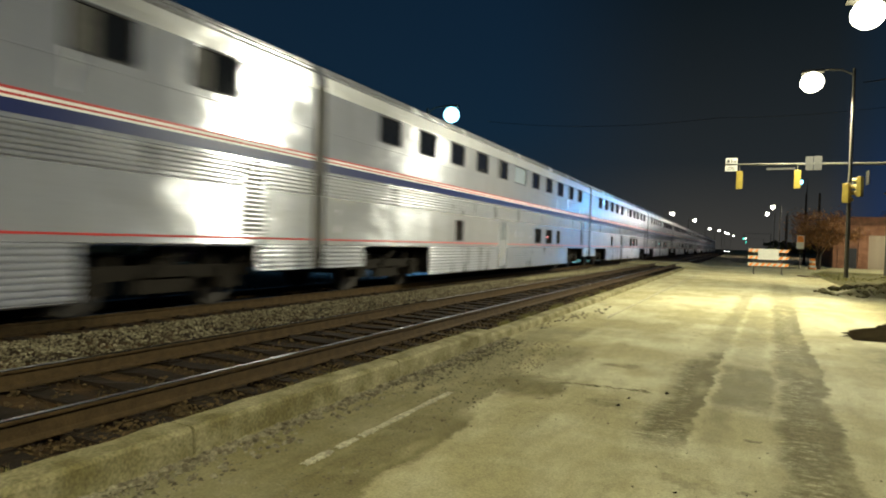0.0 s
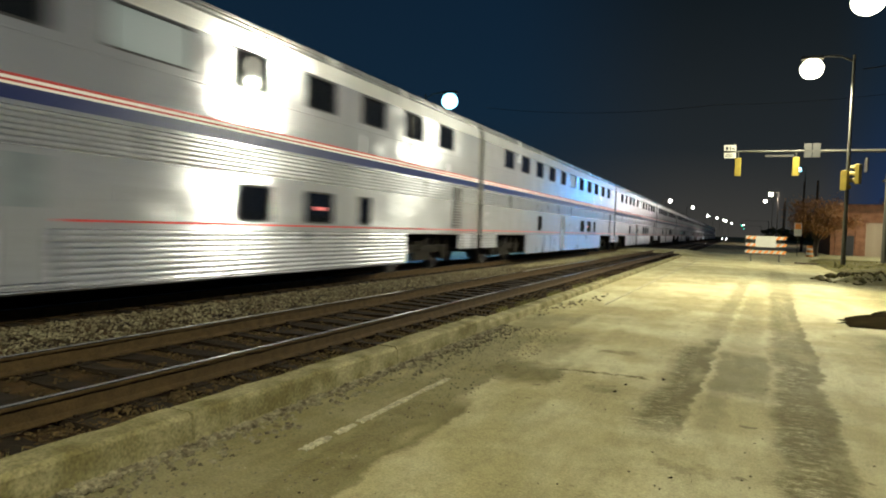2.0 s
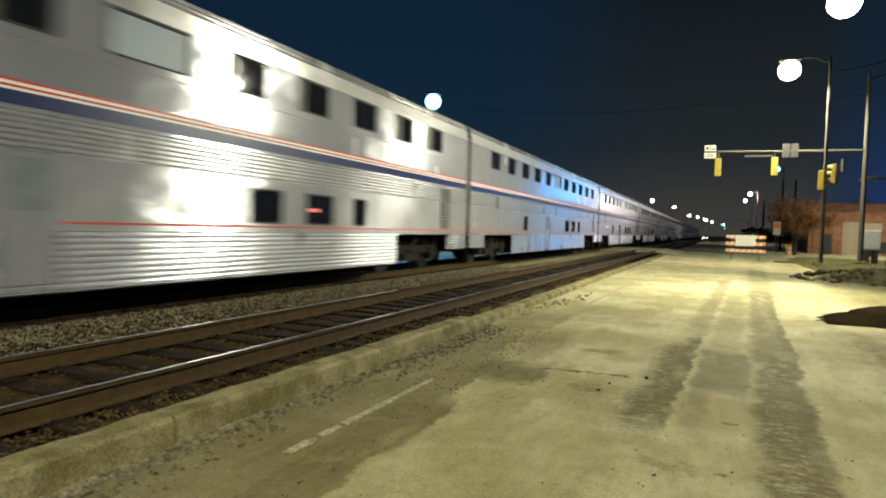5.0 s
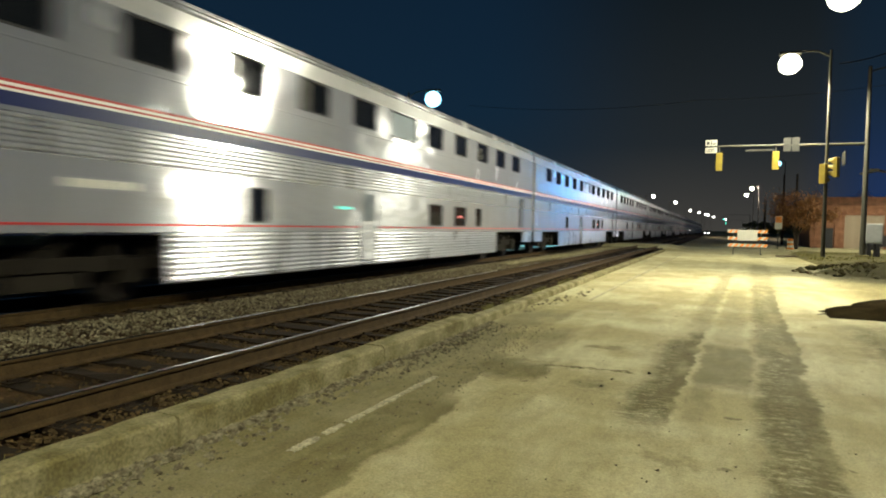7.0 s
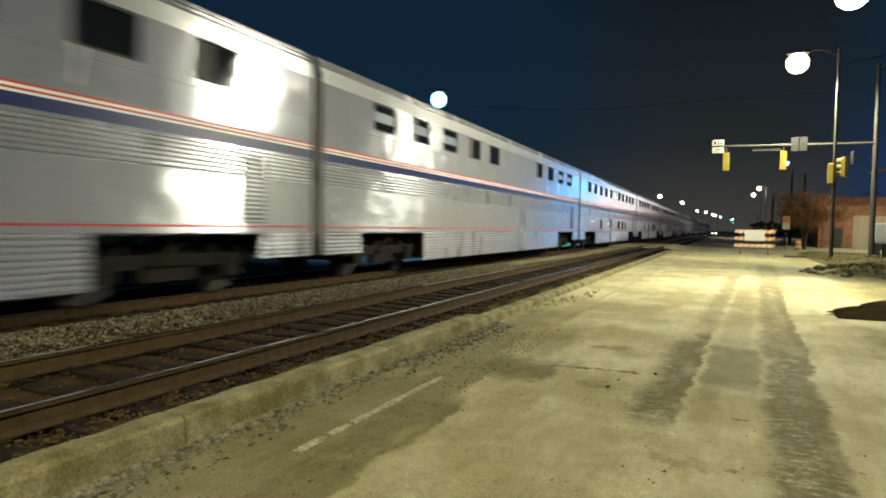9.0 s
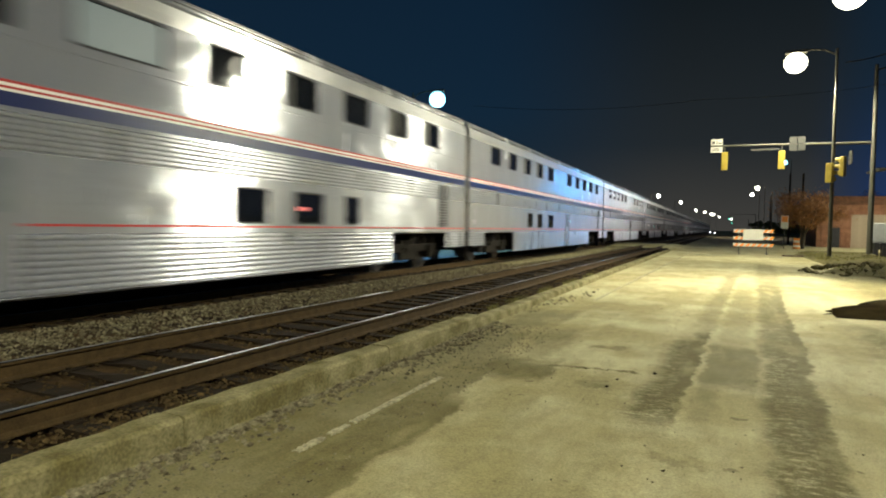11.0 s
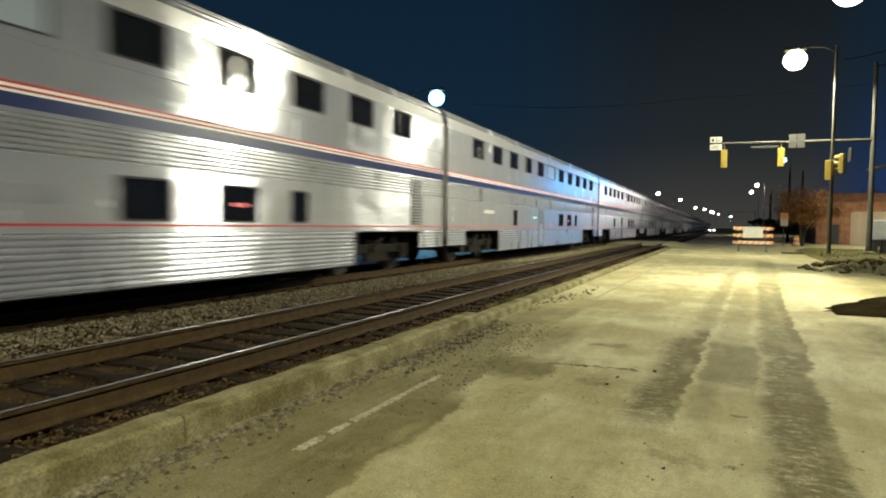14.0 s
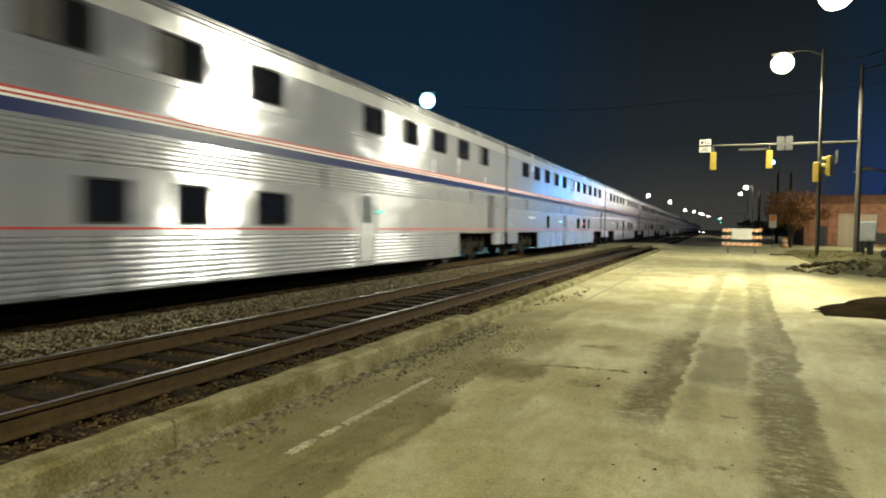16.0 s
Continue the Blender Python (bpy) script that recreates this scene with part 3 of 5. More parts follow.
def build_road_details():
    rnd = random.Random(8)
    line = thing("edge_line", (0, 0, ROAD_Z), "broken worn white paint line along the road edge", "road marking", kind="structure")
    lst, y = [], 3.35
    while y < 46:
        length = rnd.uniform(0.18, 0.8) if y < 6 else rnd.uniform(1.0, 3.0)
        lst.append((y, y + length))
        y += length + (rnd.uniform(0.01, 0.07) if y < 6 else rnd.uniform(0.1, 0.6))
        if 5.7 < y < 13:
            y = 13.5
    for a, b in lst:
        n = 12 if b < 6.5 else 20
        xs = lambda q: -2.62 + 0.62 * max(0, q - 5) / 40
        vs = []
        for j in range(n + 1):
            q = a + (b - a) * j / n
            h = 0.040 * (0.80 + 0.2 * math.sin(math.pi * (j + 0.5) / (n + 1))) * rnd.uniform(0.55, 1.1)
            vs += [(xs(q) - h, q, 0.022), (xs(q) + h, q, 0.022)]
        vs += [(x, q, 0.010) for x, q, z in vs]
        m = 2 * (n + 1)
        fs = [(2 * j, 2 * j + 1, 2 * j + 3, 2 * j + 2) for j in range(n)] + [(2 * j, 2 * j + 2, m + 2 * j + 2, m + 2 * j) for j in range(n)]
        fs += [(2 * j + 1, m + 2 * j + 1, m + 2 * j + 3, 2 * j + 3) for j in range(n)]
        part("paint_patch", Shape().add(vs, fs), PAINT_LINE, line)
    # gravel swept along the foot of the kerb
    s = Shape()
    for _ in range(2600):
        q = -1 + 10.2 * rnd.random()
        x = -3.36 + abs(rnd.gauss(0, 0.10)) + (0.25 if rnd.random() < 0.15 else 0)
        r = rnd.choice((0.008, 0.010, 0.013, 0.017, 0.022, 0.030))
        s.stone((x, q, ROAD_Z + r * 0.5), r, rnd)
    for _ in range(700):
        q = -0.5 + 10 * rnd.random() ** 1.3
        r = rnd.uniform(0.014, 0.034)
        s.stone((-3.345 + abs(rnd.gauss(0, 0.055)), q, ROAD_Z + r * 0.6), r, rnd)
    for _ in range(90):
        q = rnd.gauss(13.0, 1.8)
        s.stone((-3.15 + rnd.gauss(0, 0.14) + (q - 13) * 0.09, q, ROAD_Z + 0.01), rnd.choice((0.012, 0.02, 0.032)), rnd)
    for _ in range(2200):
        s.stone((-3.3 + 1.1 * rnd.random() ** 1.5, rnd.uniform(1.5, 9.5), ROAD_Z + 0.004), rnd.choice((0.005, 0.008, 0.012)), rnd)
    for _ in range(500):
        s.stone((rnd.uniform(-3.2, 3.5), rnd.uniform(1.5, 14) , ROAD_Z + 0.004), rnd.choice((0.004, 0.006, 0.010)), rnd)
    tagged(part("loose_gravel", s, SWEPT), "loose grey gravel swept along the foot of the kerb", "gravel", kind="stuff")
    # dry grass rooted in the joint behind the kerb
    s = Shape()
    for _ in range(5200):
        q = -0.5 + 20 * rnd.random() ** 1.4
        if noise.noise((q * 0.9, 2.0, 0)) + 0.4 * noise.noise((q * 3.1, 5.0, 0)) < 0.02:
            continue
        x, h, a = -3.70 + rnd.gauss(0, 0.035), rnd.uniform(0.015, 0.06), rnd.uniform(0, 6.283)
        z = ROAD_Z + 0.11
        dx, dy = 0.004 * math.cos(a), 0.004 * math.sin(a)
        s.add([(x - dx, q - dy, z), (x + dx, q + dy, z), (x + rnd.uniform(-0.04, 0.05), q + rnd.uniform(-0.04, 0.04), z + 0.05 + h)], [(0, 1, 2)])
    tagged(part("kerb_grass", s, WEED), "short dry grass growing behind the kerb", "grass", kind="stuff")
    # a few larger clods lying on the road
    me = Shape().stone((0, 0, 0.02), 0.045, rnd).mesh("road_clod")
    me.materials.append(EARTH)
    for x, q, k in [(-0.62, 7.0, 1.0), (-0.95, 6.55, 0.7), (-1.0, 6.2, 0.8), (-1.35, 6.9, 0.6), (1.1, 9.4, 0.6), (-0.3, 4.2, 0.5)]:
        ob = new("earth_clod", me)
        ob.matrix_basis = pose(x, q, ROAD_Z, 0, 0, 70 * k) @ Matrix.Diagonal((0.9 * k, 0.7 * k, 0.45 * k, 1))
        tagged(ob, "small dark clod of earth on the dusty road", "clod", "clods on the road")


def build_tracks():
    rnd = random.Random(2)
    prof = [(-0.068, -0.171), (0.068, -0.171), (0.068, -0.160), (0.012, -0.140), (0.009, -0.045), (0.034, -0.030), (0.036, -0.006),
            (0.026, -0.002), (-0.026, -0.002), (-0.036, -0.006), (-0.034, -0.030), (-0.009, -0.045), (-0.012, -0.140), (-0.068, -0.160)]
    for name, cx, label in (("empty_track", TRACK_A, "empty railway track with rusted rails on dark timber ties"),
                            ("train_track", TRACK_B, "railway track under the passing train")):
        tr = thing(name, (cx, 0, 0), label, "railway track", "railway tracks", kind="structure")
        for sx in (-0.755, 0.755):
            rl = part("rail", Shape().extrude([(x + sx, z) for x, z in prof], -30, 900), RAIL_RUST, tr)
            part("rail_head", Shape().extrude([(sx - 0.030, -0.004), (sx + 0.030, -0.004), (sx + 0.022, 0.002), (sx - 0.022, 0.002)], -30, 900), RAIL_HEAD, rl,
                 "worn bright running surface")
        meshes = []
        for v in range(5):
            s = Shape()
            n = 8
            vs, fs = [], []
            for j in range(n + 1):
                x = -1.30 + 2.60 * j / n
                w = [rnd.uniform(-0.014, 0.014) for _ in range(4)]
                vs += [(x, -0.11 + w[0], -0.30), (x, -0.105 + w[0], -0.178 + w[2]), (x, 0.105 + w[1], -0.178 + w[3]), (x, 0.11 + w[1], -0.30)]
            for j in range(n):
                fs += [(j * 4 + m, j * 4 + m + 1, j * 4 + 5 + m, j * 4 + 4 + m) for m in range(3)]
            fs += [(0, 1, 2, 3), (n * 4 + 3, n * 4 + 2, n * 4 + 1, n * 4)]
            for sx in (-0.755, 0.755):
                s.box(sx - 0.16, sx + 0.16, -0.09, 0.09, -0.178, -0.166)
                for e in (-0.10, 0.10):
                    s.box(sx + e - 0.015, sx + e + 0.015, -0.06, -0.03, -0.17, -0.145)
            s.add(vs, fs)
            me = s.mesh("tie")
            me.materials.append(TIE)
            meshes.append(me)
        y, i = -4.0, 0
        while i < 150:
            piece("tie", meshes[rnd.randrange(5)], tr, pose(rnd.uniform(-0.07, 0.07), y, rnd.uniform(-0.012, 0.006), 0, 0, rnd.uniform(-1.6, 1.6)))
            y += 0.52 + rnd.uniform(-0.03, 0.03)
            i += 1
        s = Shape()
        while y < 420:
            s.box(-1.3, 1.3, y - 0.11, y + 0.11, -0.30, -0.175)
            y += 0.53
        tagged(part("far_ties", s, TIE, tr), "timber ties further down the track", kind="stuff")
    # ballast stones
    s = Shape()
    for _ in range(21000):
        q = -2 + 40 * rnd.random() ** 1.7
        x = rnd.uniform(-8.15, -6.42)
        z = -0.17 + 0.05 * math.sin((x + 8.1) / 1.7 * math.pi)
        s.stone((x, q, z + rnd.uniform(-0.01, 0.02)), rnd.uniform(0.010, 0.029), rnd)
    for _ in range(3000):
        s.stone((rnd.uniform(-8.1, -6.5), rnd.uniform(38, 52), -0.14), rnd.uniform(0.03, 0.06), rnd)
    tagged(part("ballast", s, GRAVEL), "coarse grey crushed-stone ballast between the tracks", "ballast", kind="stuff")
    s = Shape()
    for _ in range(11000):
        q = -2 + 36 * rnd.random() ** 1.7
        x = rnd.uniform(-6.4, -3.72)
        s.stone((x, q, -0.205 + rnd.uniform(-0.015, 0.02)), rnd.uniform(0.010, 0.030), rnd)
    for _ in range(6500):
        q = -2 + 34 * rnd.random() ** 1.7
        s.stone((-3.70 - 0.5 * rnd.random() ** 1.3, q, -0.185 + rnd.uniform(-0.015, 0.015)), rnd.uniform(0.008, 0.024), rnd)
    for _ in range(2500):
        s.stone((rnd.uniform(-13, -7.9), rnd.uniform(-2, 40), -0.19), rnd.uniform(0.02, 0.04), rnd)
    tagged(part("rusty_ballast", s, RUSTSTONE), "rust-stained fine stones round the ties", "ballast", kind="stuff")


# ---- train ----
HALF = 12.76
SIDE = 1.52
UP_Z = (3.60, 4.28)
LOW_Z = (1.27, 1.93)


def side_profile():
    """x, z, zone down the side of a car from the roof's middle to the skirt."""
    p = [(0.0, 4.965), (0.5, 4.955), (0.86, 4.93)]
    # ribs along the shoulder of the roof, with deep grooves between them
    ribs = 5
    at = lambda u: (1.00 + 0.47 * math.sin(u * 1.55) ** 0.6, 4.615 + 0.285 * math.cos(u * 1.50))
    for i in range(ribs):
        u0, u1 = i / ribs, (i + 0.60) / ribs
        for u in (u0, (u0 + u1) / 2, u1):
            x, z = at(u)
            k = 0.006 if u0 < u < u1 else 0.0
            p.append((x + k, z + k))
        for u in (u1 + 0.01, (i + 0.99) / ribs):
            x, z = at(u)
            p.append((x - 0.050, z - 0.016))
    # plain eaves panel with two shallow beads
    p += [(1.470, 4.620), (1.480, 4.575), (1.488, 4.570), (1.492, 4.535), (1.497, 4.530), (1.504, 4.475), (1.511, 4.470), (1.514, 4.435), (1.513, 4.430)]
    p += [(1.512, 4.325), (SIDE, 4.30), (SIDE, UP_Z[1]), (SIDE, UP_Z[0]), (SIDE, 3.49), (SIDE + 0.006, 3.482), (SIDE + 0.006, 3.468), (SIDE, 3.46), (SIDE, 2.585)]

    def flutes(z0, z1, n):
        st = (z0 - z1) / n
        out = []
        for i in range(n):
            a = z0 - st * i
            out += [(SIDE - 0.030, a), (SIDE + 0.010, a - st * 0.10), (SIDE + 0.018, a - st * 0.40), (SIDE + 0.012, a - st * 0.68), (SIDE - 0.030, a - st * 0.80)]
        return out
    p += flutes(2.57, 2.12, 6)
    p += [(SIDE, 2.11), (SIDE, LOW_Z[1]), (SIDE, LOW_Z[0]), (SIDE, 1.10)]
    p += flutes(1.09, 0.30, 9)
    p += [(SIDE, 0.30), (SIDE - 0.05, 0.27)]
    return p


def car_layout(kind):
    """Openings on the visible side, measured back from the front coupling: upper, lower, door."""
    ups = [(12.955 + 2.03 * i, 1.06 if i else 1.5) for i in range(-5, 6)]
    lows = [(7.0, 0.6), (8.62, 0.98), (10.35, 0.95), (18.75, 0.6)]
    door = 14.8
    if kind == "lounge":
        ups = [u for i, u in enumerate(ups) if i not in (4, 5)]
        lows, door = [], 11.4
    if kind == "day_coach":
        ups = [u for i, u in enumerate(ups) if i != 5]
        lows, door = [(14.8, 1.0), (16.8, 0.8), (18.4, 0.8)], 11.25
    if kind == "sleeper":
        lows = [(7.15, 0.55), (8.87, 0.98), (10.8, 0.98), (18.75, 0.55)]
        door = 14.78
    return ups, lows, door


def build_car(kind):
    rnd = random.Random({"coach": 3, "sleeper": 5, "lounge": 9, "day_coach": 14}[kind])
    ups, lows, door = car_layout(kind)
    car = thing("passenger_car", (TRACK_B, 0, 0), "two-level stainless steel passenger rail car with red, white and navy stripes", "rail car", "cars of the train")
    back = lambda d: 12.955 - d
    prof = side_profile()
    zmid = lambda a, b: (a + b) / 2
    holes = [(back(d) - w / 2, back(d) + w / 2, *UP_Z) for d, w in ups] + [(back(d) - w / 2, back(d) + w / 2, *LOW_Z) for d, w in lows]
    ends = [(HALF - 4.92, HALF - 1.54), (-HALF + 1.54, -HALF + 4.92)]
    cuts = sorted({-HALF, HALF, back(door) - 0.42, back(door) + 0.42, *[round(h[i], 4) for h in holes for i in (0, 1)], *[e for q in ends for e in q]})
    shells = {"shell": Shape(), "roof": Shape(), ("cove", 1): Shape(), ("cove", -1): Shape()}
    bands = {}
    for sgn in (1, -1):
        for (xa, za), (xb, zb) in zip(prof, prof[1:]):
            zc = zmid(za, zb)
            key = "roof" if zc > 4.622 else ("cove", sgn) if zc > 4.30 else "fluting" if (2.12 < zc < 2.57 or zc < 1.09) else "shell"
            for a, b in zip(cuts, cuts[1:]):
                m = (a + b) / 2
                if sgn > 0 and any(h[0] - 1e-4 < m < h[1] + 1e-4 and h[2] - 1e-4 < zc < h[3] + 1e-4 for h in holes):
                    continue
                if zc < 1.10 and any(e[0] < m < e[1] for e in ends):
                    continue
                flat = abs(m - back(door)) < 0.42 and sgn > 0 and zc < 1.1
                end_skirt = zc < 0.62 and abs(m) > HALF - 1.54
                if end_skirt:
                    continue
                fa, fb = (min(xa, SIDE), min(xb, SIDE)) if flat else (xa, xb)
                where = shells["shell" if flat else key] if flat or key != "fluting" else bands.setdefault(
                    (sgn, "fluted_band" if zc > 2 else "end_skirt" if abs(m) > HALF - 1.54 else "skirt", 0 if zc > 2 else 1 if m > back(door) else 2), Shape())
                where.add([(sgn * fa, a, za), (sgn * fb, a, zb), (sgn * fb, b, zb), (sgn * fa, b, za)], [(0, 1, 2, 3)])
    s = shells["shell"]
    outline = [(x, z) for x, z in prof if z > 0.6 and (x <= SIDE and z > 4.2 or abs(x - SIDE) < 1e-6)] 
    ring = [(x, z) for x, z in outline] + [(-x, z) for x, z in reversed(outline[1:])]
    for y in (HALF, -HALF):
        s.add([(x, y, z) for x, z in ring], [tuple(range(len(ring)))])
    # floor pan and the wall behind the truck openings
    s.box(-1.40, 1.40, -HALF + 0.02, HALF - 0.02, 1.06, 1.10)
    part("body", s, STEEL, car)
    for (_, nm, _), sh in bands.items():
        part(nm, sh, STEEL_FLUTED, car, "fluted stainless steel")
    part("roof", shells["roof"], ROOF_STEEL, car, "ribbed grey roof")
    for sg in (1, -1):
        part("cove", shells[("cove", sg)], COVE, car, "beaded eaves in paler steel, standing in for a highlight", smooth=True)
    # stripes
    for z0, z1, m, nm in ((2.918, 2.955, RED, "red_stripe"), (2.880, 2.918, WHITE, "white_stripe"), (2.848, 2.880, RED, "red_stripe"),
                          (2.815, 2.848, WHITE, "white_stripe"), (2.64, 2.815, BLUE, "blue_stripe")):
        st = Shape()
        for sg in (1, -1):
            st.box(*sorted((sg * SIDE, sg * (SIDE + 0.005))), -HALF + 0.03, HALF - 0.03, z0, z1)
        part(nm, st, m, car)
    st = Shape()
    for a, b in ((-HALF + 0.03, back(door) - 0.46), (back(door) + 0.46, HALF - 0.03)):
        st.box(SIDE, SIDE + 0.005, a, b, 1.195, 1.228)
    st.box(-SIDE - 0.005, -SIDE, -HALF + 0.03, HALF - 0.03, 1.195, 1.228)
    part("red_line", st, RED, car)
    # windows
    def window(d, w, zz, nm, lit):
        y0, y1 = back(d) - w / 2, back(d) + w / 2
        z0, z1 = zz
        f = Shape()
        c, t = 0.05, 0.035
        for a in ((y0, y0 + t, z0, z1), (y1 - t, y1, z0, z1), (y0 + t, y1 - t, z0, z0 + t), (y0 + t, y1 - t, z1 - t, z1)):
            f.box(SIDE - 0.05, SIDE + 0.006, *a)
        for yy, zz_, sy, sz in ((y0 + t, z0 + t, 1, 1), (y1 - t, z0 + t, -1, 1), (y0 + t, z1 - t, 1, -1), (y1 - t, z1 - t, -1, -1)):
            f.add([(SIDE - 0.05, yy, zz_), (SIDE - 0.05, yy + sy * c, zz_), (SIDE - 0.05, yy, zz_ + sz * c), (SIDE + 0.004, yy, zz_), (SIDE + 0.004, yy + sy * c, zz_), (SIDE + 0.004, yy, zz_ + sz * c)],
                  [(0, 1, 2), (3, 4, 5), (0, 1, 4, 3), (1, 2, 5, 4), (2, 0, 3, 5)])
        win = part(nm, f, RUBBER, car)
        part("pane", Shape().box(SIDE - 0.046, SIDE - 0.034, y0 + 0.02, y1 - 0.02, z0 + 0.02, z1 - 0.02), CURTAIN if lit else GLASS, win, "glass lit from inside" if lit else "")
        if not lit and nm == "upper_window" and rnd.random() < 0.45:
            # pleated curtain drawn over part of the pane
            cs = Shape()
            k = y0 + 0.03
            end = k + (w - 0.06) * rnd.uniform(0.25, 0.55)
            n = max(4, int((end - k) / 0.035))
            cv = [(SIDE - (0.033 if i % 2 else 0.026), k + (end - k) * i / n, z) for i in range(n + 1) for z in (z0 + 0.035, z1 - 0.035)]
            cs.add(cv, [(2 * i, 2 * i + 1, 2 * i + 3, 2 * i + 2) for i in range(n)])
            part("curtain", cs, BLIND, win, "pleated grey curtain")
    for i, (d, w) in enumerate(ups):
        window(d, w, UP_Z, "upper_window", abs(d - 12.955) < 0.1 and kind in ("coach", "sleeper") )
        if kind == "lounge" and i in (0, 1, 6, 7, 8):
            # pale faintly glowing strip set across the pane
            part("blind", Shape().box(SIDE - 0.033, SIDE - 0.026, back(d) - w / 2 + 0.05, back(d) + w / 2 - 0.05, UP_Z[0] + 0.24, UP_Z[1] - 0.2), CURTAIN, car, "pale glowing strip over the pane")
    for d, w in lows:
        window(d, w, LOW_Z, "lower_window", False)
    for d, w in ups:
        part("far_window", Shape().box(-SIDE - 0.006, -SIDE, back(d) - w / 2, back(d) + w / 2, *UP_Z), GLASS, car)
    # boarding door
    y = back(door)
    dr = part("door", Shape().box(SIDE + 0.002, SIDE + 0.012, y - 0.36, y + 0.36, 0.42, 2.10, 0.0), STEEL, car, "plain steel boarding door")
    f = Shape()
    for a in ((y - 0.40, y - 0.37, 0.40, 2.11), (y + 0.37, y + 0.40, 0.40, 2.11), (y - 0.37, y + 0.37, 2.102, 2.112)):
        f.box(SIDE + 0.001, SIDE + 0.022, *a)
    part("door_frame", f, STEEL, dr)
    part("door_window", Shape().box(SIDE + 0.012, SIDE + 0.016, y - 0.27, y + 0.27, 1.36, 2.02), DOOR_GLASS, dr)
    part("handle", Shape().tube((SIDE + 0.03, y + 0.43, 1.1), (SIDE + 0.03, y + 0.43, 1.75), 0.014), STEEL, dr)
    # step well mark, number board and small hatches
    if kind == "sleeper":
        lt = part("lettering", Shape().box(SIDE + 0.002, SIDE + 0.005, back(22.5), back(21.3), 1.68, 1.86), STEEL, car, "pale unreadable lettering on the steel")
        bar = Shape().box(SIDE + 0.005, SIDE + 0.007, 0, 0.11, 0, 0.12).mesh("letter_bar")
        bar.materials.append(SIGNWHITE)
        for j in range(7):
            piece("letter_bar", bar, lt, pose(0, back(22.45) + 0.16 * j, 1.71))
    if kind in ("coach", "sleeper"):
        part("hatch", Shape().box(SIDE, SIDE + 0.010, back(13.4), back(12.2), 1.50, 1.72), STEEL, car, "flush service hatch")
    # vent louvres by the front end; the dark panel stands for shade between slats
    lv = part("louvre", Shape().box(SIDE, SIDE + 0.022, back(2.24), back(1.60), 1.27, 2.52), LOUVRE_DARK, car, "dark vent with pale horizontal slats")
    sl = Shape().box(SIDE + 0.022, SIDE + 0.032, 0, 0.64, 0, 0.030).mesh("slat")
    sl.materials.append(ROOF_STEEL)
    for j in range(15):
        piece("slat", sl, lv, pose(0, back(2.24), 1.30 + 0.082 * j))
    # lit signs
    if kind in ("coach", "sleeper"):
        sg = Shape()
        for j in range(4):
            sg.box(SIDE - 0.033, SIDE - 0.029, back(8.95) + 0.08 * j, back(8.95) + 0.08 * j + 0.055, 1.55, 1.62)
        part("led_sign", sg, SIGN_RED, car, "small red lit sign behind the glass")
    if kind in ("sleeper", "day_coach"):
        DS = 16.1 if kind == "sleeper" else 11.0
        sg = Shape()
        for j in range(7):
            sg.box(SIDE + 0.004, SIDE + 0.008, back(DS) + 0.08 * j, back(DS) + 0.08 * j + 0.055, 1.62, 1.68)
        part("led_sign", sg, SIGN_TEAL, car, "small teal lit sign beside the door")
    # grab rails and end plates
    for sy in (1, -1):
        e = Shape()
        e.box(-0.62, 0.62, *sorted((sy * HALF, sy * 12.955)), 2.45, 4.72)
        part("diaphragm", e, RUBBER, car, "black rubber gangway bellows")
        for sx in (-1, 1):
            part("end_fairing", Shape().box(*sorted((sx * 1.28, sx * 1.43)), *sorted((sy * HALF, sy * 12.925)), 0.65, 4.42), FAIRING, car, "dull grey end strip")
        part("coupler", Shape().box(-0.16, 0.16, *sorted((sy * (HALF - 0.8), sy * 12.95)), 0.72, 0.98), UNDER, car)
        part("buffer_beam", Shape().box(-1.2, 1.2, *sorted((sy * (HALF - 0.35), sy * (HALF - 0.02))), 0.62, 1.06), UNDER, car)
    part("underfloor_box", Shape().box(-1.25, 1.25, -7.4, 7.4, 0.32, 1.05), UNDER, car)
    part("roof_vent", Shape().box(-0.5, 0.5, -9.4, -8.0, 4.93, 5.0, 0.02).box(-0.5, 0.5, 8.0, 9.4, 4.93, 5.0, 0.02), ROOF_STEEL, car)
    # trucks with turning wheels
    for sy in (1, -1):
        cy = sy * (HALF - 3.24)
        tr = new("truck")
        tr.empty_display_size = 0.2
        tr.parent = car
        tr.matrix_basis = pose(0, cy, 0)
        fr = Shape()
        for sx in (-1, 1):
            xa, xb = sorted((sx * 0.98, sx * 1.16))
            fr.box(xa, xb, -1.9, 1.9, 0.52, 0.74)
            fr.box(xa, xb, -0.55, 0.55, 0.30, 0.55)
            for q in (-1.3, 1.3):
                fr.box(*sorted((sx * 1.0, sx * 1.24)), q - 0.20, q + 0.20, 0.33, 0.70)
                fr.tube((sx * 1.08, q - 0.36, 0.55), (sx * 1.08, q - 0.36, 0.95), 0.09, n=10)
                fr.tube((sx * 1.08, q + 0.36, 0.55), (sx * 1.08, q + 0.36, 0.95), 0.09, n=10)
            fr.tube((sx * 1.2, -0.4, 0.6), (sx * 1.2, 0.25, 1.0), 0.05, n=8)
        fr.box(-1.0, 1.0, -0.3, 0.3, 0.45, 0.85)
        part("truck_frame", fr, UNDER, tr)
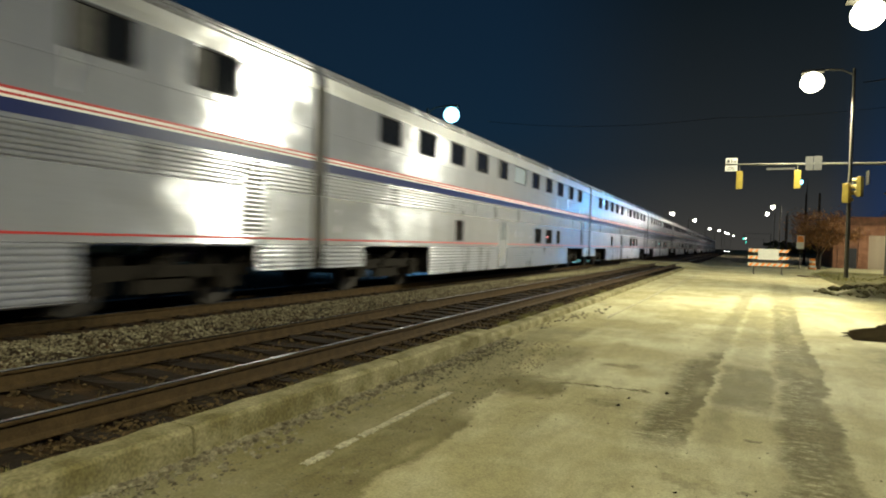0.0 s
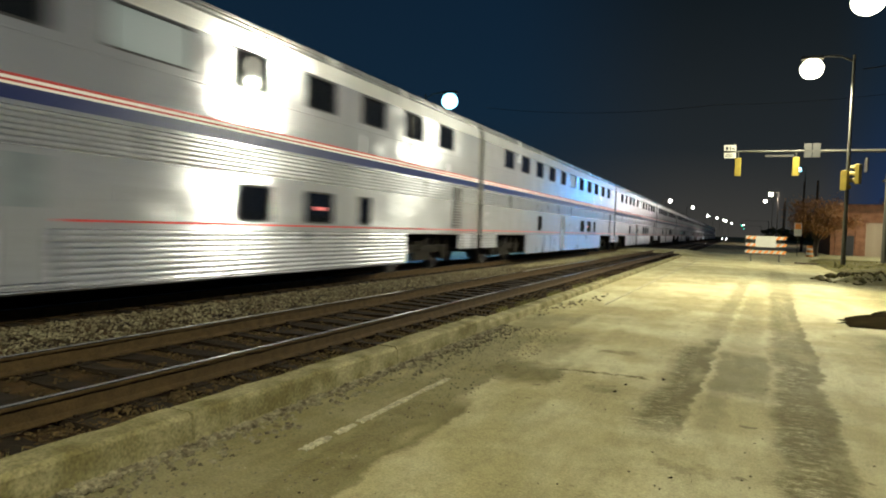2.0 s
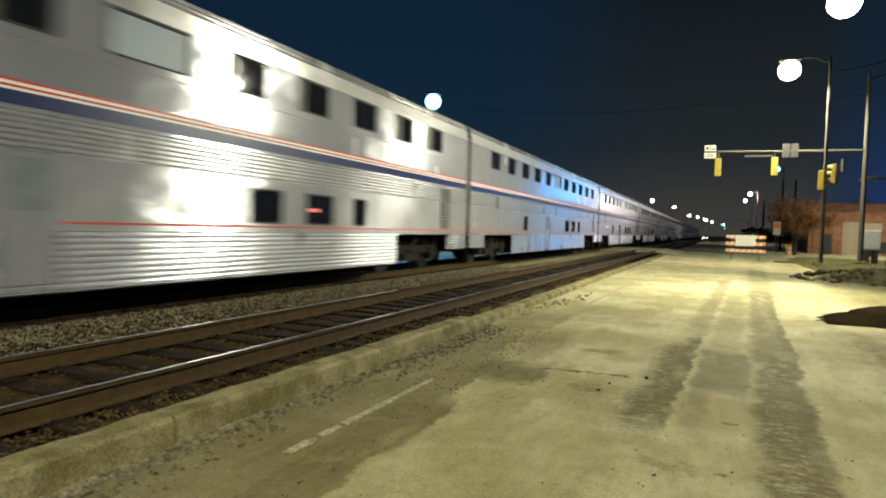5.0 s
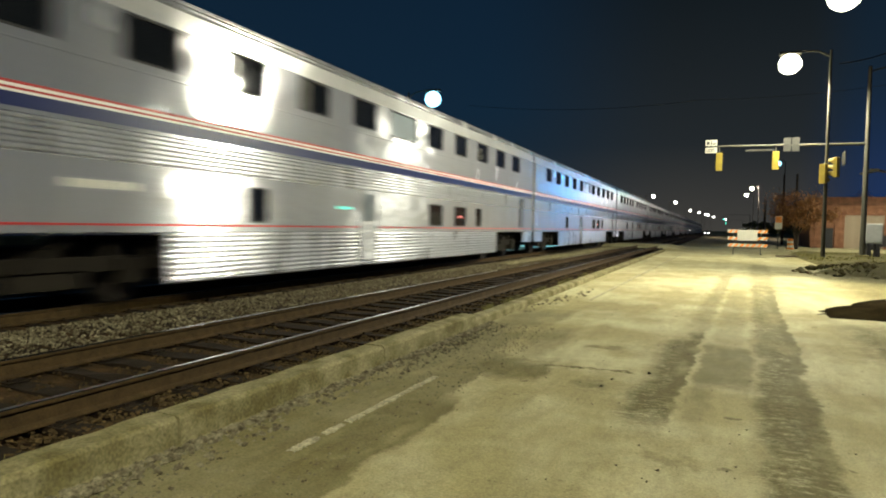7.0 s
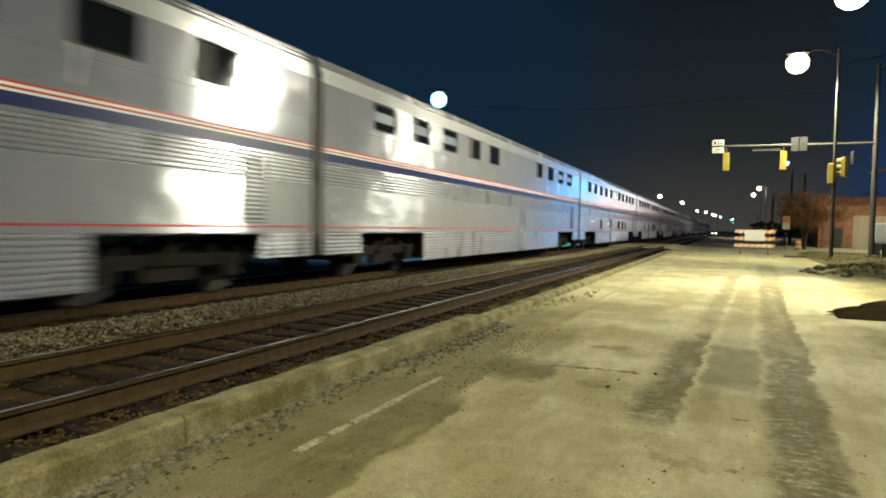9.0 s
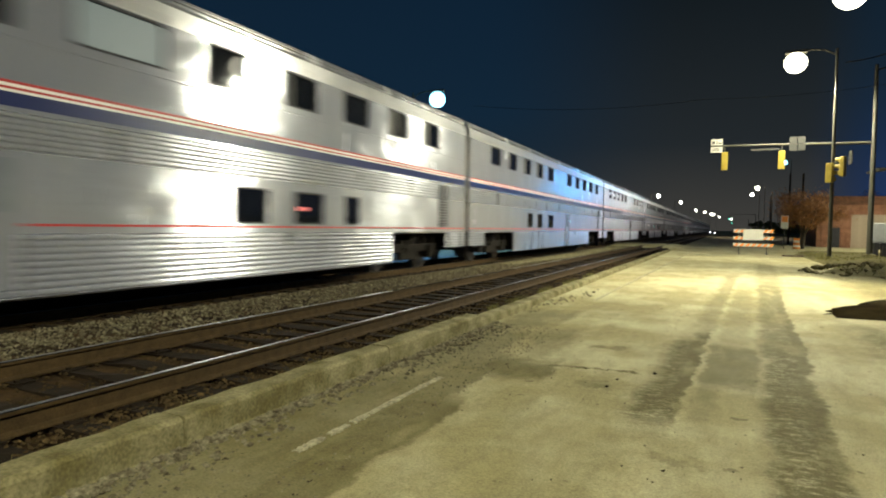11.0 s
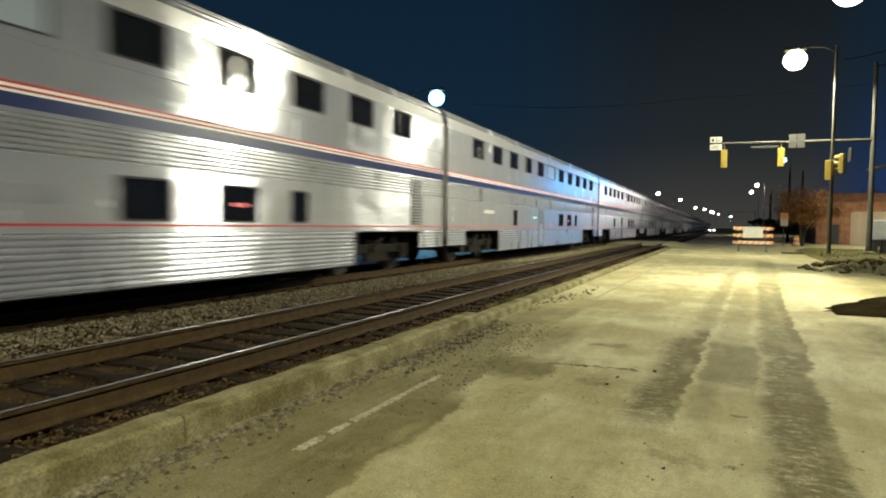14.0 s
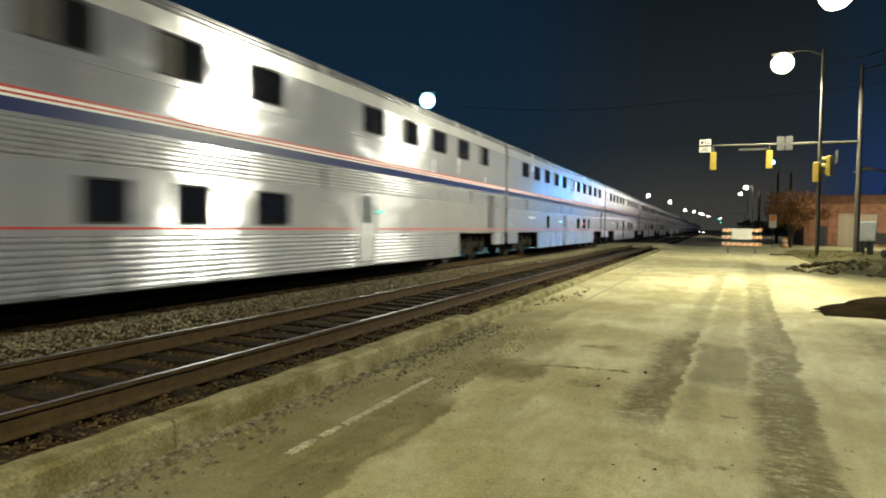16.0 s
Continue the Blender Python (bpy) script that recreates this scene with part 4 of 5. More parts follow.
        for q in (-1.3, 1.3):
            ws = Shape()
            ws.tube((-0.98, 0, 0), (0.98, 0, 0), 0.09, n=12)
            for sx in (-1, 1):
                ws.tube((sx * 0.70, 0, 0), (sx * 0.84, 0, 0), 0.455, n=28)
                ws.tube((sx * 0.66, 0, 0), (sx * 0.70, 0, 0), 0.485, n=28)
                ws.tube((sx * 0.84, 0, 0), (sx * 0.90, 0, 0), 0.16, n=14)
                for a in range(3):
                    k = a * 2 * math.pi / 3
                    ws.tube((sx * 0.84, 0.28 * math.cos(k), 0.28 * math.sin(k)), (sx * 0.852, 0.28 * math.cos(k), 0.28 * math.sin(k)), 0.06, n=8)
            wo = part("wheelset", ws, WHEEL, tr)
            wo.matrix_basis = pose(0, q, 0.459)
    return car


# ---- street furniture ----
def street_lamp(x, y, z, watts, colour, px, lens, lit=True, size=1.0):
    base = 0.0 if (px > 3.5 and y < 60) else -0.35
    warm = colour in (SODIUM, WARM_WHITE)
    lamp = thing("street_lamp", (px, y, base), "tall grey street lamp with a lit cobra-head lantern" if warm else "tall street lamp with a cold blue-white lantern", "street lamp", "street lamps")
    top = z + 0.08 + 0.57 * size - base
    part("pole", Shape().tube((0, 0, -0.3), (0, 0, top), 0.11, 0.065, 12), GALV, lamp)
    dx = x - px
    sg = 1 if dx > 0 else -1
    arm = Shape()
    pts = [(0, 0, top - 0.35), (dx * 0.3, 0, top - 0.02), (dx * 0.65, 0, top + 0.05), (dx - sg * 0.3, 0, top)]
    for a, b in zip(pts, pts[1:]):
        arm.tube(a, b, 0.04, n=8)
    part("arm", arm, GALV, lamp)
    zz = z - base
    hd = Shape().extrude([(-0.20, zz + 0.57 * size), (0.20, zz + 0.57 * size), (0.13, zz + 0.16 + 0.57 * size), (-0.13, zz + 0.16 + 0.57 * size)], -0.52, 0.52)
    hd.v = [(dx + q[1], q[0], q[2]) for q in hd.v]
    part("lantern", hd, GALV, lamp)
    # globe built larger than a real lens; the extra size stands in for glare
    r = Shape()
    n, m = 32, 16
    ring = [(math.sin(math.pi * k / m), math.cos(math.pi * k / m)) for k in range(1, m)]
    vs = [(dx + 0.56 * size * c * math.cos(2 * math.pi * i / n), 0.56 * size * c * math.sin(2 * math.pi * i / n), zz + 0.06 + 0.54 * size * h) for c, h in ring for i in range(n)]
    vs += [(dx, 0, zz + 0.06 + 0.54 * size), (dx, 0, zz + 0.06 - 0.54 * size)]
    fs = [(k * n + i, k * n + (i + 1) % n, (k + 1) * n + (i + 1) % n, (k + 1) * n + i) for k in range(m - 2) for i in range(n)]
    fs += [(i, (i + 1) % n, (m - 1) * n) for i in range(n)] + [((m - 2) * n + i, (m - 2) * n + (i + 1) % n, (m - 1) * n + 1) for i in range(n)]
    part("lens", r.add(vs, fs), lens, lamp, "oversized round lens, its size standing in for glare", smooth=True)
    if lit:
        open_lens = y > 150   # a clear-lensed lantern throws its light sideways too
        d = bpy.data.lights.new("lamp_light", "POINT" if open_lens else "SPOT")
        d.energy, d.color, d.shadow_soft_size = watts, colour, 0.2
        if not open_lens:
            d.spot_size, d.spot_blend = radians(168), 0.4
        if x < -10:
            d.spot_size = radians(128)
        lo = new("lamp_light", d)
        lo.matrix_basis = pose(x, y, z - 0.66)
        if y == 20.0:
            # lantern tilted across the road
            lo.matrix_basis = look((x, y, z - 0.66), (x - 6.0, y - 3.5, z - 6.5))
        if y == 117.5:
            # a floodlight turned towards the railway
            d.spot_size, d.spot_blend = radians(26), 1.0
            lo.matrix_basis = look((x - 0.6, y - 0.8, z - 0.3), (-7.9, 40.0, 2.6))
    return lamp


def build_lamps():
    # LAMPS holds visible lamps and two added ones out of view (y -7 and 64)
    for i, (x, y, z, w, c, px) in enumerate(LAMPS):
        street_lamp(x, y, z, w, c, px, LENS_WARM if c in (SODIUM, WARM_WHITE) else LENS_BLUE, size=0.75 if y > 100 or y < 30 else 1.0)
    for x, y, z in FAR_LAMPS:
        street_lamp(x, y, z, 0, SODIUM, x + (1.8 if x > 0 else -1.8), LENS_FAR, lit=False, size=0.8)


def dark_lamp():
    """A street lamp that is out, its arm reaching over the corner."""
    lamp = thing("street_lamp", (12.8, 50.0, 0.0), "unlit dark street lamp on a bent arm over the corner", "street lamp", "street lamps")
    part("pole", Shape().tube((0, 0, -0.3), (0, 0, 4.9), 0.12, 0.08, 12), DARKPAINT, lamp)
    arm = Shape()
    pts = [(0, 0, 4.55), (-0.9, 0, 4.95), (-2.0, 0, 5.35), (-2.9, 0, 5.60)]
    for a, b in zip(pts, pts[1:]):
        arm.tube(a, b, 0.085, n=10)
    part("arm", arm, DARKPAINT, lamp)
    part("lantern", Shape().tube((-2.85, 0, 5.62), (-3.3, 0, 5.58), 0.10, 0.16, 12).tube((-3.3, 0, 5.58), (-3.95, 0, 5.36), 0.16, 0.07, 12), GALV, lamp, "pale tapered lantern")


def signal_head(parent, x, z, y, turn=0):
    h = part("signal_head", Shape().box(-0.17, 0.17, -0.11, 0.11, -0.52, 0.52, 0.02), YELLOW, parent, "yellow three-lens traffic signal seen from behind")
    h.matrix_basis = pose(x, y, z, 0, 0, turn)
    for k in (-0.33, 0, 0.33):
        v = Shape()
        n = 12
        for i in range(9):
            a0, a1 = math.pi * (i - 1.5) / 9 * 1.3 , math.pi * (i - 0.5) / 9 * 1.3
            v.add([(0.15 * math.cos(a0), q, k + 0.15 * math.sin(a0)) for q in (0.11, 0.34)] + [(0.15 * math.cos(a1), q, k + 0.15 * math.sin(a1)) for q in (0.34, 0.11)], [(0, 1, 2, 3)])
        part("visor", v, YELLOW, h)
        part("signal_lens", Shape().tube((0, 0.11, k), (0, 0.13, k), 0.13, n=14), LENS_OFF, h)


def build_signals():
    m = thing("signal_mast", (7.35, 40.0, 0.0), "galvanised traffic signal mast with a long arm over the road", "signal mast")
    part("pole", Shape().tube((0, 0, -0.3), (0, 0, 10.4), 0.15, 0.09, 14), GALV, m)
    part("mast_arm", Shape().tube((0, 0, 6.2), (-8.15, 0, 6.32), 0.085, 0.045, 12), GALV, m)
    part("base", Shape().box(-0.28, 0.28, -0.28, 0.28, -0.3, 0.12, 0.03), CONCRETE, m)
    part("bracket_arm", Shape().tube((0, 0, 10.1), (1.6, 0, 10.5), 0.04, n=8).tube((1.6, 0, 10.5), (3.0, 0, 10.9), 0.03, n=8), GALV, m)
    for x in (0.0, 2.97):
        hg = part("hanger", Shape().tube((x - 7.35, 0, 6.3), (x - 7.35, 0, 5.9), 0.03, n=8), GALV, m)
        signal_head(m, x - 7.35, 5.40, 0.0)
    for z, m_ in ((6.52, SIGNWHITE), (6.08, SIGNWHITE)):
        part("sign_plate", Shape().box(-8.12, -7.48, -0.08, -0.06, z - 0.16, z + 0.17), m_, m, "small white sign plate")
    for x0, x1, z0, z1 in ((-8.04, -7.90, 6.42, 6.60), (-7.82, -7.76, 6.40, 6.62), (-7.70, -7.56, 6.42, 6.50), (-8.04, -7.60, 6.02, 6.06), (-7.98, -7.66, 6.12, 6.16)):
        part("plate_mark", Shape().box(x0, x1, -0.087, -0.083, z0, z1), DARKPAINT, m, "dark unreadable mark")
    for x in (-4.02, -3.60):
        for z in (6.48, 6.08):
            part("sign_plate", Shape().box(x, x + 0.38, -0.10, -0.08, z - 0.19, z + 0.19), SIGNGREY, m, "dull grey sign plate")
    part("name_blade", Shape().box(-5.95, -4.5, -0.12, -0.10, 5.95, 6.06), SIGNGREY, m, "thin pale street-name blade")
    # second pair of heads on the lamp post
    pair = thing("post_signal", (5.27, 38.4, 0.0), "pair of yellow traffic signals bracketed to the lamp post", "traffic signal")
    for z in (4.45, 5.0):
        part("bracket", Shape().tube((0.0, -0.13, z), (0.55, -0.18, z), 0.03, n=8), GALV, pair)
    signal_head(pair, 0.42, 4.78, -0.25, 60)
    signal_head(pair, -0.16, 4.45, -0.25, -40)
    part("sign_plate", Shape().box(0.75, 0.80, -0.5, 0.3, 4.9, 5.6), SIGNGREY, pair, "edge-on grey sign plate")
    c = thing("signal_cabinet", (8.0, 41.0, 0.0), "pale grey roadside signal cabinet on a concrete plinth", "cabinet")
    part("cabinet_body", Shape().box(-0.40, 0.40, -0.3, 0.3, 0.75, 1.85, 0.03), CABINET, c)
    part("cabinet_door", Shape().box(-0.36, 0.36, -0.315, -0.302, 0.82, 1.76), CABINET, c)
    part("plinth", Shape().box(-0.3, -0.1, -0.3, 0.3, -0.3, 0.75).box(0.1, 0.3, -0.3, 0.3, -0.3, 0.75), DARKPAINT, c)
    # cables
    for name, a, b, sag, r in (("overhead_cable", (-18.5, 46, 11.0), (-1.4, 47, 10.5), 0.5, 0.016), ("overhead_cable", (-1.4, 47, 10.5), (14, 47.6, 11.4), 0.4, 0.012),
                               ("service_cable", (5.9, 40, 10.65), (10.5, 40, 12.2), 0.35, 0.03)):
        s = Shape()
        pts = [Vector(a).lerp(Vector(b), i / 16) - Vector((0, 0, sag * 4 * (i / 16) * (1 - i / 16))) for i in range(17)]
        for p, q in zip(pts, pts[1:]):
            s.tube(p, q, r, n=6)
        tagged(part(name, s, DARKPAINT), "thin dark cable slung across the night sky", "cable", "overhead cables", kind="structure")


def build_barrier():
    b = thing("road_barricade", (1.95, 47.0, ROAD_Z), "orange and white striped road barricade with a white notice board", "barricade")
    for i, z in enumerate((0.62, 1.10, 1.58)):
        bd = part("board", Shape().box(-1.22, 1.22, -0.02, 0.02, z - 0.11, z + 0.11), SIGNWHITE, b, "striped board")
        st = Shape()
        for k in range(7):
            x = -1.20 + 0.36 * k
            st.add([(x, -0.024, z - 0.105), (x + 0.17, -0.024, z - 0.105), (x + 0.34, -0.024, z + 0.105), (x + 0.17, -0.024, z + 0.105),
                    (x, -0.021, z - 0.105), (x + 0.17, -0.021, z - 0.105), (x + 0.34, -0.021, z + 0.105), (x + 0.17, -0.021, z + 0.105)],
                   [(0, 1, 2, 3), (0, 1, 5, 4), (1, 2, 6, 5), (2, 3, 7, 6), (3, 0, 4, 7)])
        part("orange_stripes", st, ORANGE, bd)
    for x in (-0.85, 0.85):
        part("upright", Shape().box(x - 0.03, x + 0.03, 0.02, 0.08, 0, 1.72), GALV, b)
        part("foot", Shape().box(x - 0.04, x + 0.04, -0.7, 0.75, 0, 0.06), GALV, b)
    part("notice_board", Shape().box(-0.62, 0.62, -0.06, -0.04, 0.95, 1.70), SIGNWHITE, b, "white notice board, unreadable")
    c = thing("traffic_drum", (6.3, 65, -0.35), "orange and white striped traffic drum on the ground", "traffic drum")
    for i in range(5):
        part("band", Shape().tube((0, 0, 0.21 * i), (0, 0, 0.21 * (i + 1)), 0.30 - 0.012 * i, 0.29 - 0.012 * i, 16), (ORANGE, SIGNWHITE)[i % 2], c)
    part("drum_base", Shape().tube((0, 0, -0.02), (0, 0, 0.06), 0.42, n=16), RUBBER, c)
    sgn = thing("work_sign", (5.2, 64, -0.35), "small orange and white sign on a post", "sign")
    part("post", Shape().box(-0.03, 0.03, -0.03, 0.03, 0, 3.2), GALV, sgn)
    part("plate", Shape().box(-0.30, 0.30, -0.06, -0.04, 1.9, 3.1), SIGNWHITE, sgn)
    part("marking", Shape().box(-0.25, 0.25, -0.068, -0.062, 2.5, 3.05), ORANGE, sgn, "orange panel")


def mound(name, label, cx, cy, rx, ry, h, seed, material, z0=ROAD_Z, n=40):
    vs, fs = [], []
    for j in range(n + 1):
        for i in range(n + 1):
            u, v = 2 * i / n - 1, 2 * j / n - 1
            turn = math.atan2(v, u)
            r = math.hypot(u, v) * (1.12 + 0.30 * noise.noise((math.cos(turn) * 2.6 + seed, math.sin(turn) * 2.6, 4)) + 0.16 * noise.noise((math.cos(turn) * 9, math.sin(turn) * 9, seed)))
            f = max(0, 1 - r * r) ** 0.8
            k = 0.75 + 0.5 * noise.noise((u * 2.2 + seed, v * 2.2, seed)) + 0.35 * noise.noise((u * 7 + seed, v * 7, 1)) + 0.2 * noise.noise((u * 17, v * 17, seed))
            vs.append((cx + rx * u, cy + ry * v, z0 - 0.06 + f * h * max(0.1, k)))
    w = n + 1
    for j in range(n):
        for i in range(n):
            u, v = 2 * (i + 0.5) / n - 1, 2 * (j + 0.5) / n - 1
            if math.hypot(u, v) < 1.02:
                fs.append((j * w + i, j * w + i + 1, (j + 1) * w + i + 1, (j + 1) * w + i))
    return tagged(part(name, Shape().add(vs, fs), material, smooth=True), label, name.replace("_", " "))


def build_verge():
    rnd = random.Random(21)
    mound("earth_mound", "low heap of dark loose earth beside the road", 5.5, 14.8, 3.7, 3.3, 0.46, 3, EARTH, ROAD_Z + 0.02)
    mound("earth_mound", "low heap of dark loose earth beside the road", 7.9, 21.5, 3.0, 2.4, 0.30, 11, EARTH, ROAD_Z + 0.02)
    mound("rubble_mound", "low mound of broken rubble and dry weeds", 6.2, 28.2, 3.2, 2.6, 0.50, 7, GROUND)
    tagged(part("verge", Shape().add([(4.4, 30, -0.36), (5.1, 31.5, 0.0), (5.3, 48.5, 0.0), (4.6, 49.8, -0.36), (40, 30, -0.36), (40, 31.5, 0.0), (40, 48.5, 0.0), (40, 49.8, -0.36)],
                                     [(0, 1, 2, 3), (0, 4, 5, 1), (1, 5, 6, 2), (2, 6, 7, 3)]), GROUND), "raised dusty verge at the street corner", "verge", kind="structure")
    s = Shape()
    for _ in range(1500):
        u, a = 0.98 * rnd.random() ** 0.6, rnd.uniform(0, 6.283)
        s.stone((5.5 + 3.0 * u * math.cos(a), 15.0 + 2.6 * u * math.sin(a), ROAD_Z + 0.01 + 0.22 * max(0, 1 - u * u)), rnd.uniform(0.010, 0.034), rnd)
    tagged(part("earth_clods", s, EARTH), "dark clods of earth on the heap", "earth", kind="stuff")
    s = Shape()
    for _ in range(190):
        u, a = 1.05 * rnd.random() ** 0.55, rnd.uniform(0, 6.283)
        s.stone((6.0 + 3.1 * u * math.cos(a), 28.2 + 2.6 * u * math.sin(a), ROAD_Z + 0.03 + 0.42 * max(0, 1 - u * u)), rnd.uniform(0.02, 0.12) * (1.5 if math.cos(a) < -0.5 and u > 0.6 else 1), rnd)
    tagged(part("rubble", s, CONCRETE), "broken lumps of concrete on the mound", "rubble", kind="stuff")
    s = Shape()
    for _ in range(4200):
        x, y = rnd.uniform(4.2, 12), rnd.uniform(26.2, 46)
        if noise.noise((x * 0.7, y * 0.5, 4)) < -0.05 or (y < 31 and math.hypot((x - 6.2) / 3.0, (y - 28.2) / 2.4) > 0.95):
            continue
        z = 0.0 if y > 31 else ROAD_Z + 0.38 * max(0, 1 - ((x - 6.2) / 3.2) ** 2 - ((y - 28.2) / 2.6) ** 2)
        h, a = rnd.uniform(0.03, 0.13), rnd.uniform(0, 6.283)
        dx, dy = 0.02 * math.cos(a), 0.02 * math.sin(a)
        s.add([(x - dx, y - dy, z - 0.03), (x + dx, y + dy, z - 0.03), (x + rnd.uniform(-0.1, 0.1), y + rnd.uniform(-0.1, 0.1), z + h)], [(0, 1, 2)])
    tagged(part("dry_weeds", s, WEED), "thin dry weeds and grass on the verge", "weeds", kind="stuff")
    pl = Shape().box(-0.75, 0.75, -0.12, 0.12, 0, 0.09, 0.01)
    ob = tagged(part("fallen_plank", pl, TIMBER), "dark timber plank lying on the road", "plank")
    ob.matrix_basis = pose(4.3, 44.8, ROAD_Z, 0, 0, -12)
    ob = tagged(part("drain_pipe", Shape().tube((-1.6, 0, 0.2), (1.6, 0, 0.2), 0.2, n=20), DARKPAINT), "black plastic drain pipe lying on the verge", "pipe")
    ob.matrix_basis = pose(9.3, 36.5, 0.0, 0, 0, 15)


def build_building():
    h = thing("brick_building", (9.2, 76, -0.4), "low flat-roofed brown brick commercial building", "building")
    W, D, H = 22.0, 14.0, 5.5
    bays = [(3.1, 6.6), (9.0, 12.5), (15.0, 18.5)]
    s = Shape()
    x = 0.0
    for a, b in bays + [(W, W)]:
        s.box(x, a, 0, 0.35, 0, H - 0.9)
        x = b
    for a, b in bays:
        s.box(a, b, 0, 0.35, 3.6, H - 0.9)
    s.box(0, 0.35, 0.35, D, 0, H - 0.9).box(W - 0.35, W, 0.35, D, 0, H - 0.9).box(0.35, W - 0.35, D - 0.35, D, 0, H - 0.9)
    part("wall", s, BRICK, h)
    part("parapet", Shape().box(-0.12, W + 0.12, -0.12, 0.25, H - 0.9, H).box(-0.12, 0.25, 0.25, D, H - 0.9, H).box(W - 0.25, W + 0.12, 0.25, D, H - 0.9, H), BRICK_DARK, h, "darker brick parapet band")
    part("roof", Shape().box(0.25, W - 0.25, 0.25, D, H - 0.7, H - 0.5), GROUND, h)
    for i, (a, b) in enumerate(bays):
        d = part("roller_door", Shape().box(a, b, 0.2, 0.26, 0, 3.6), DOORPAINT, h)
        sl = Shape().box(0, b - a, -0.03, 0, 0, 0.24).mesh("slat")
        sl.materials.append(DOORPAINT)
        for k in range(13):
            piece("slat", sl, d, pose(a, 0.2, 0.04 + 0.27 * k))
    for x in (0.4, 2.2, 7.3, 13.3, 19.3):
        part("pilaster", Shape().box(x, x + 0.5, -0.12, 0, 0, H - 0.9), BRICK, h)
    part("entrance_door", Shape().box(1.1, 2.1, -0.03, 0.0, 0, 2.2), DARKPAINT, h)
    part("wall_light", Shape().box(7.4, 7.65, -0.2, -0.12, 1.2, 1.45), SIGNWHITE, h)


def build_tree(x, y, height, spread, seed):
    rnd = random.Random(seed)
    t = thing("tree", (x, y, -0.4), "small autumn tree with thinning orange-brown leaves", "tree")
    tr = Shape().tube((0, 0, 0), (0.1, 0, height * 0.35), 0.16, 0.11, 10)
    tips = []
    for i in range(11):
        a, r = i * 2.4, rnd.uniform(0.35, 1.0) * spread
        p0 = Vector((0.1, 0, height * rnd.uniform(0.25, 0.36)))
        p1 = Vector((0.6 * r * math.cos(a), 0.6 * r * math.sin(a), height * rnd.uniform(0.45, 0.65)))
        p2 = Vector((r * math.cos(a), r * math.sin(a), height * rnd.uniform(0.55, 0.98)))
        tr.tube(p0, p1, 0.07, 0.045, 7).tube(p1, p2, 0.045, 0.015, 6)
        for k in range(3):
            q = p1.lerp(p2, rnd.random()) + Vector((rnd.gauss(0, 0.5), rnd.gauss(0, 0.5), rnd.gauss(0, 0.4)))
            tr.tube(p1.lerp(p2, 0.3), q, 0.02, 0.008, 5)
            tips.append(q)
        tips += [p2, p1]
    part("trunk", tr, BARK, t)
    lv = Shape()
    for p in tips:
        for _ in range(150):
            c = p + Vector((rnd.gauss(0, 0.42), rnd.gauss(0, 0.42), rnd.gauss(0, 0.34)))
            u, w = Vector((rnd.gauss(0, 1), rnd.gauss(0, 1), rnd.gauss(0, 1))).normalized() * 0.09, Vector((rnd.gauss(0, 1), rnd.gauss(0, 1), rnd.gauss(0, 1))).normalized() * 0.06
            lv.add([c - u, c + w, c + u, c - w], [(0, 1, 2, 3)])
    part("crown", lv, LEAF, t, "sparse orange-brown leaves")


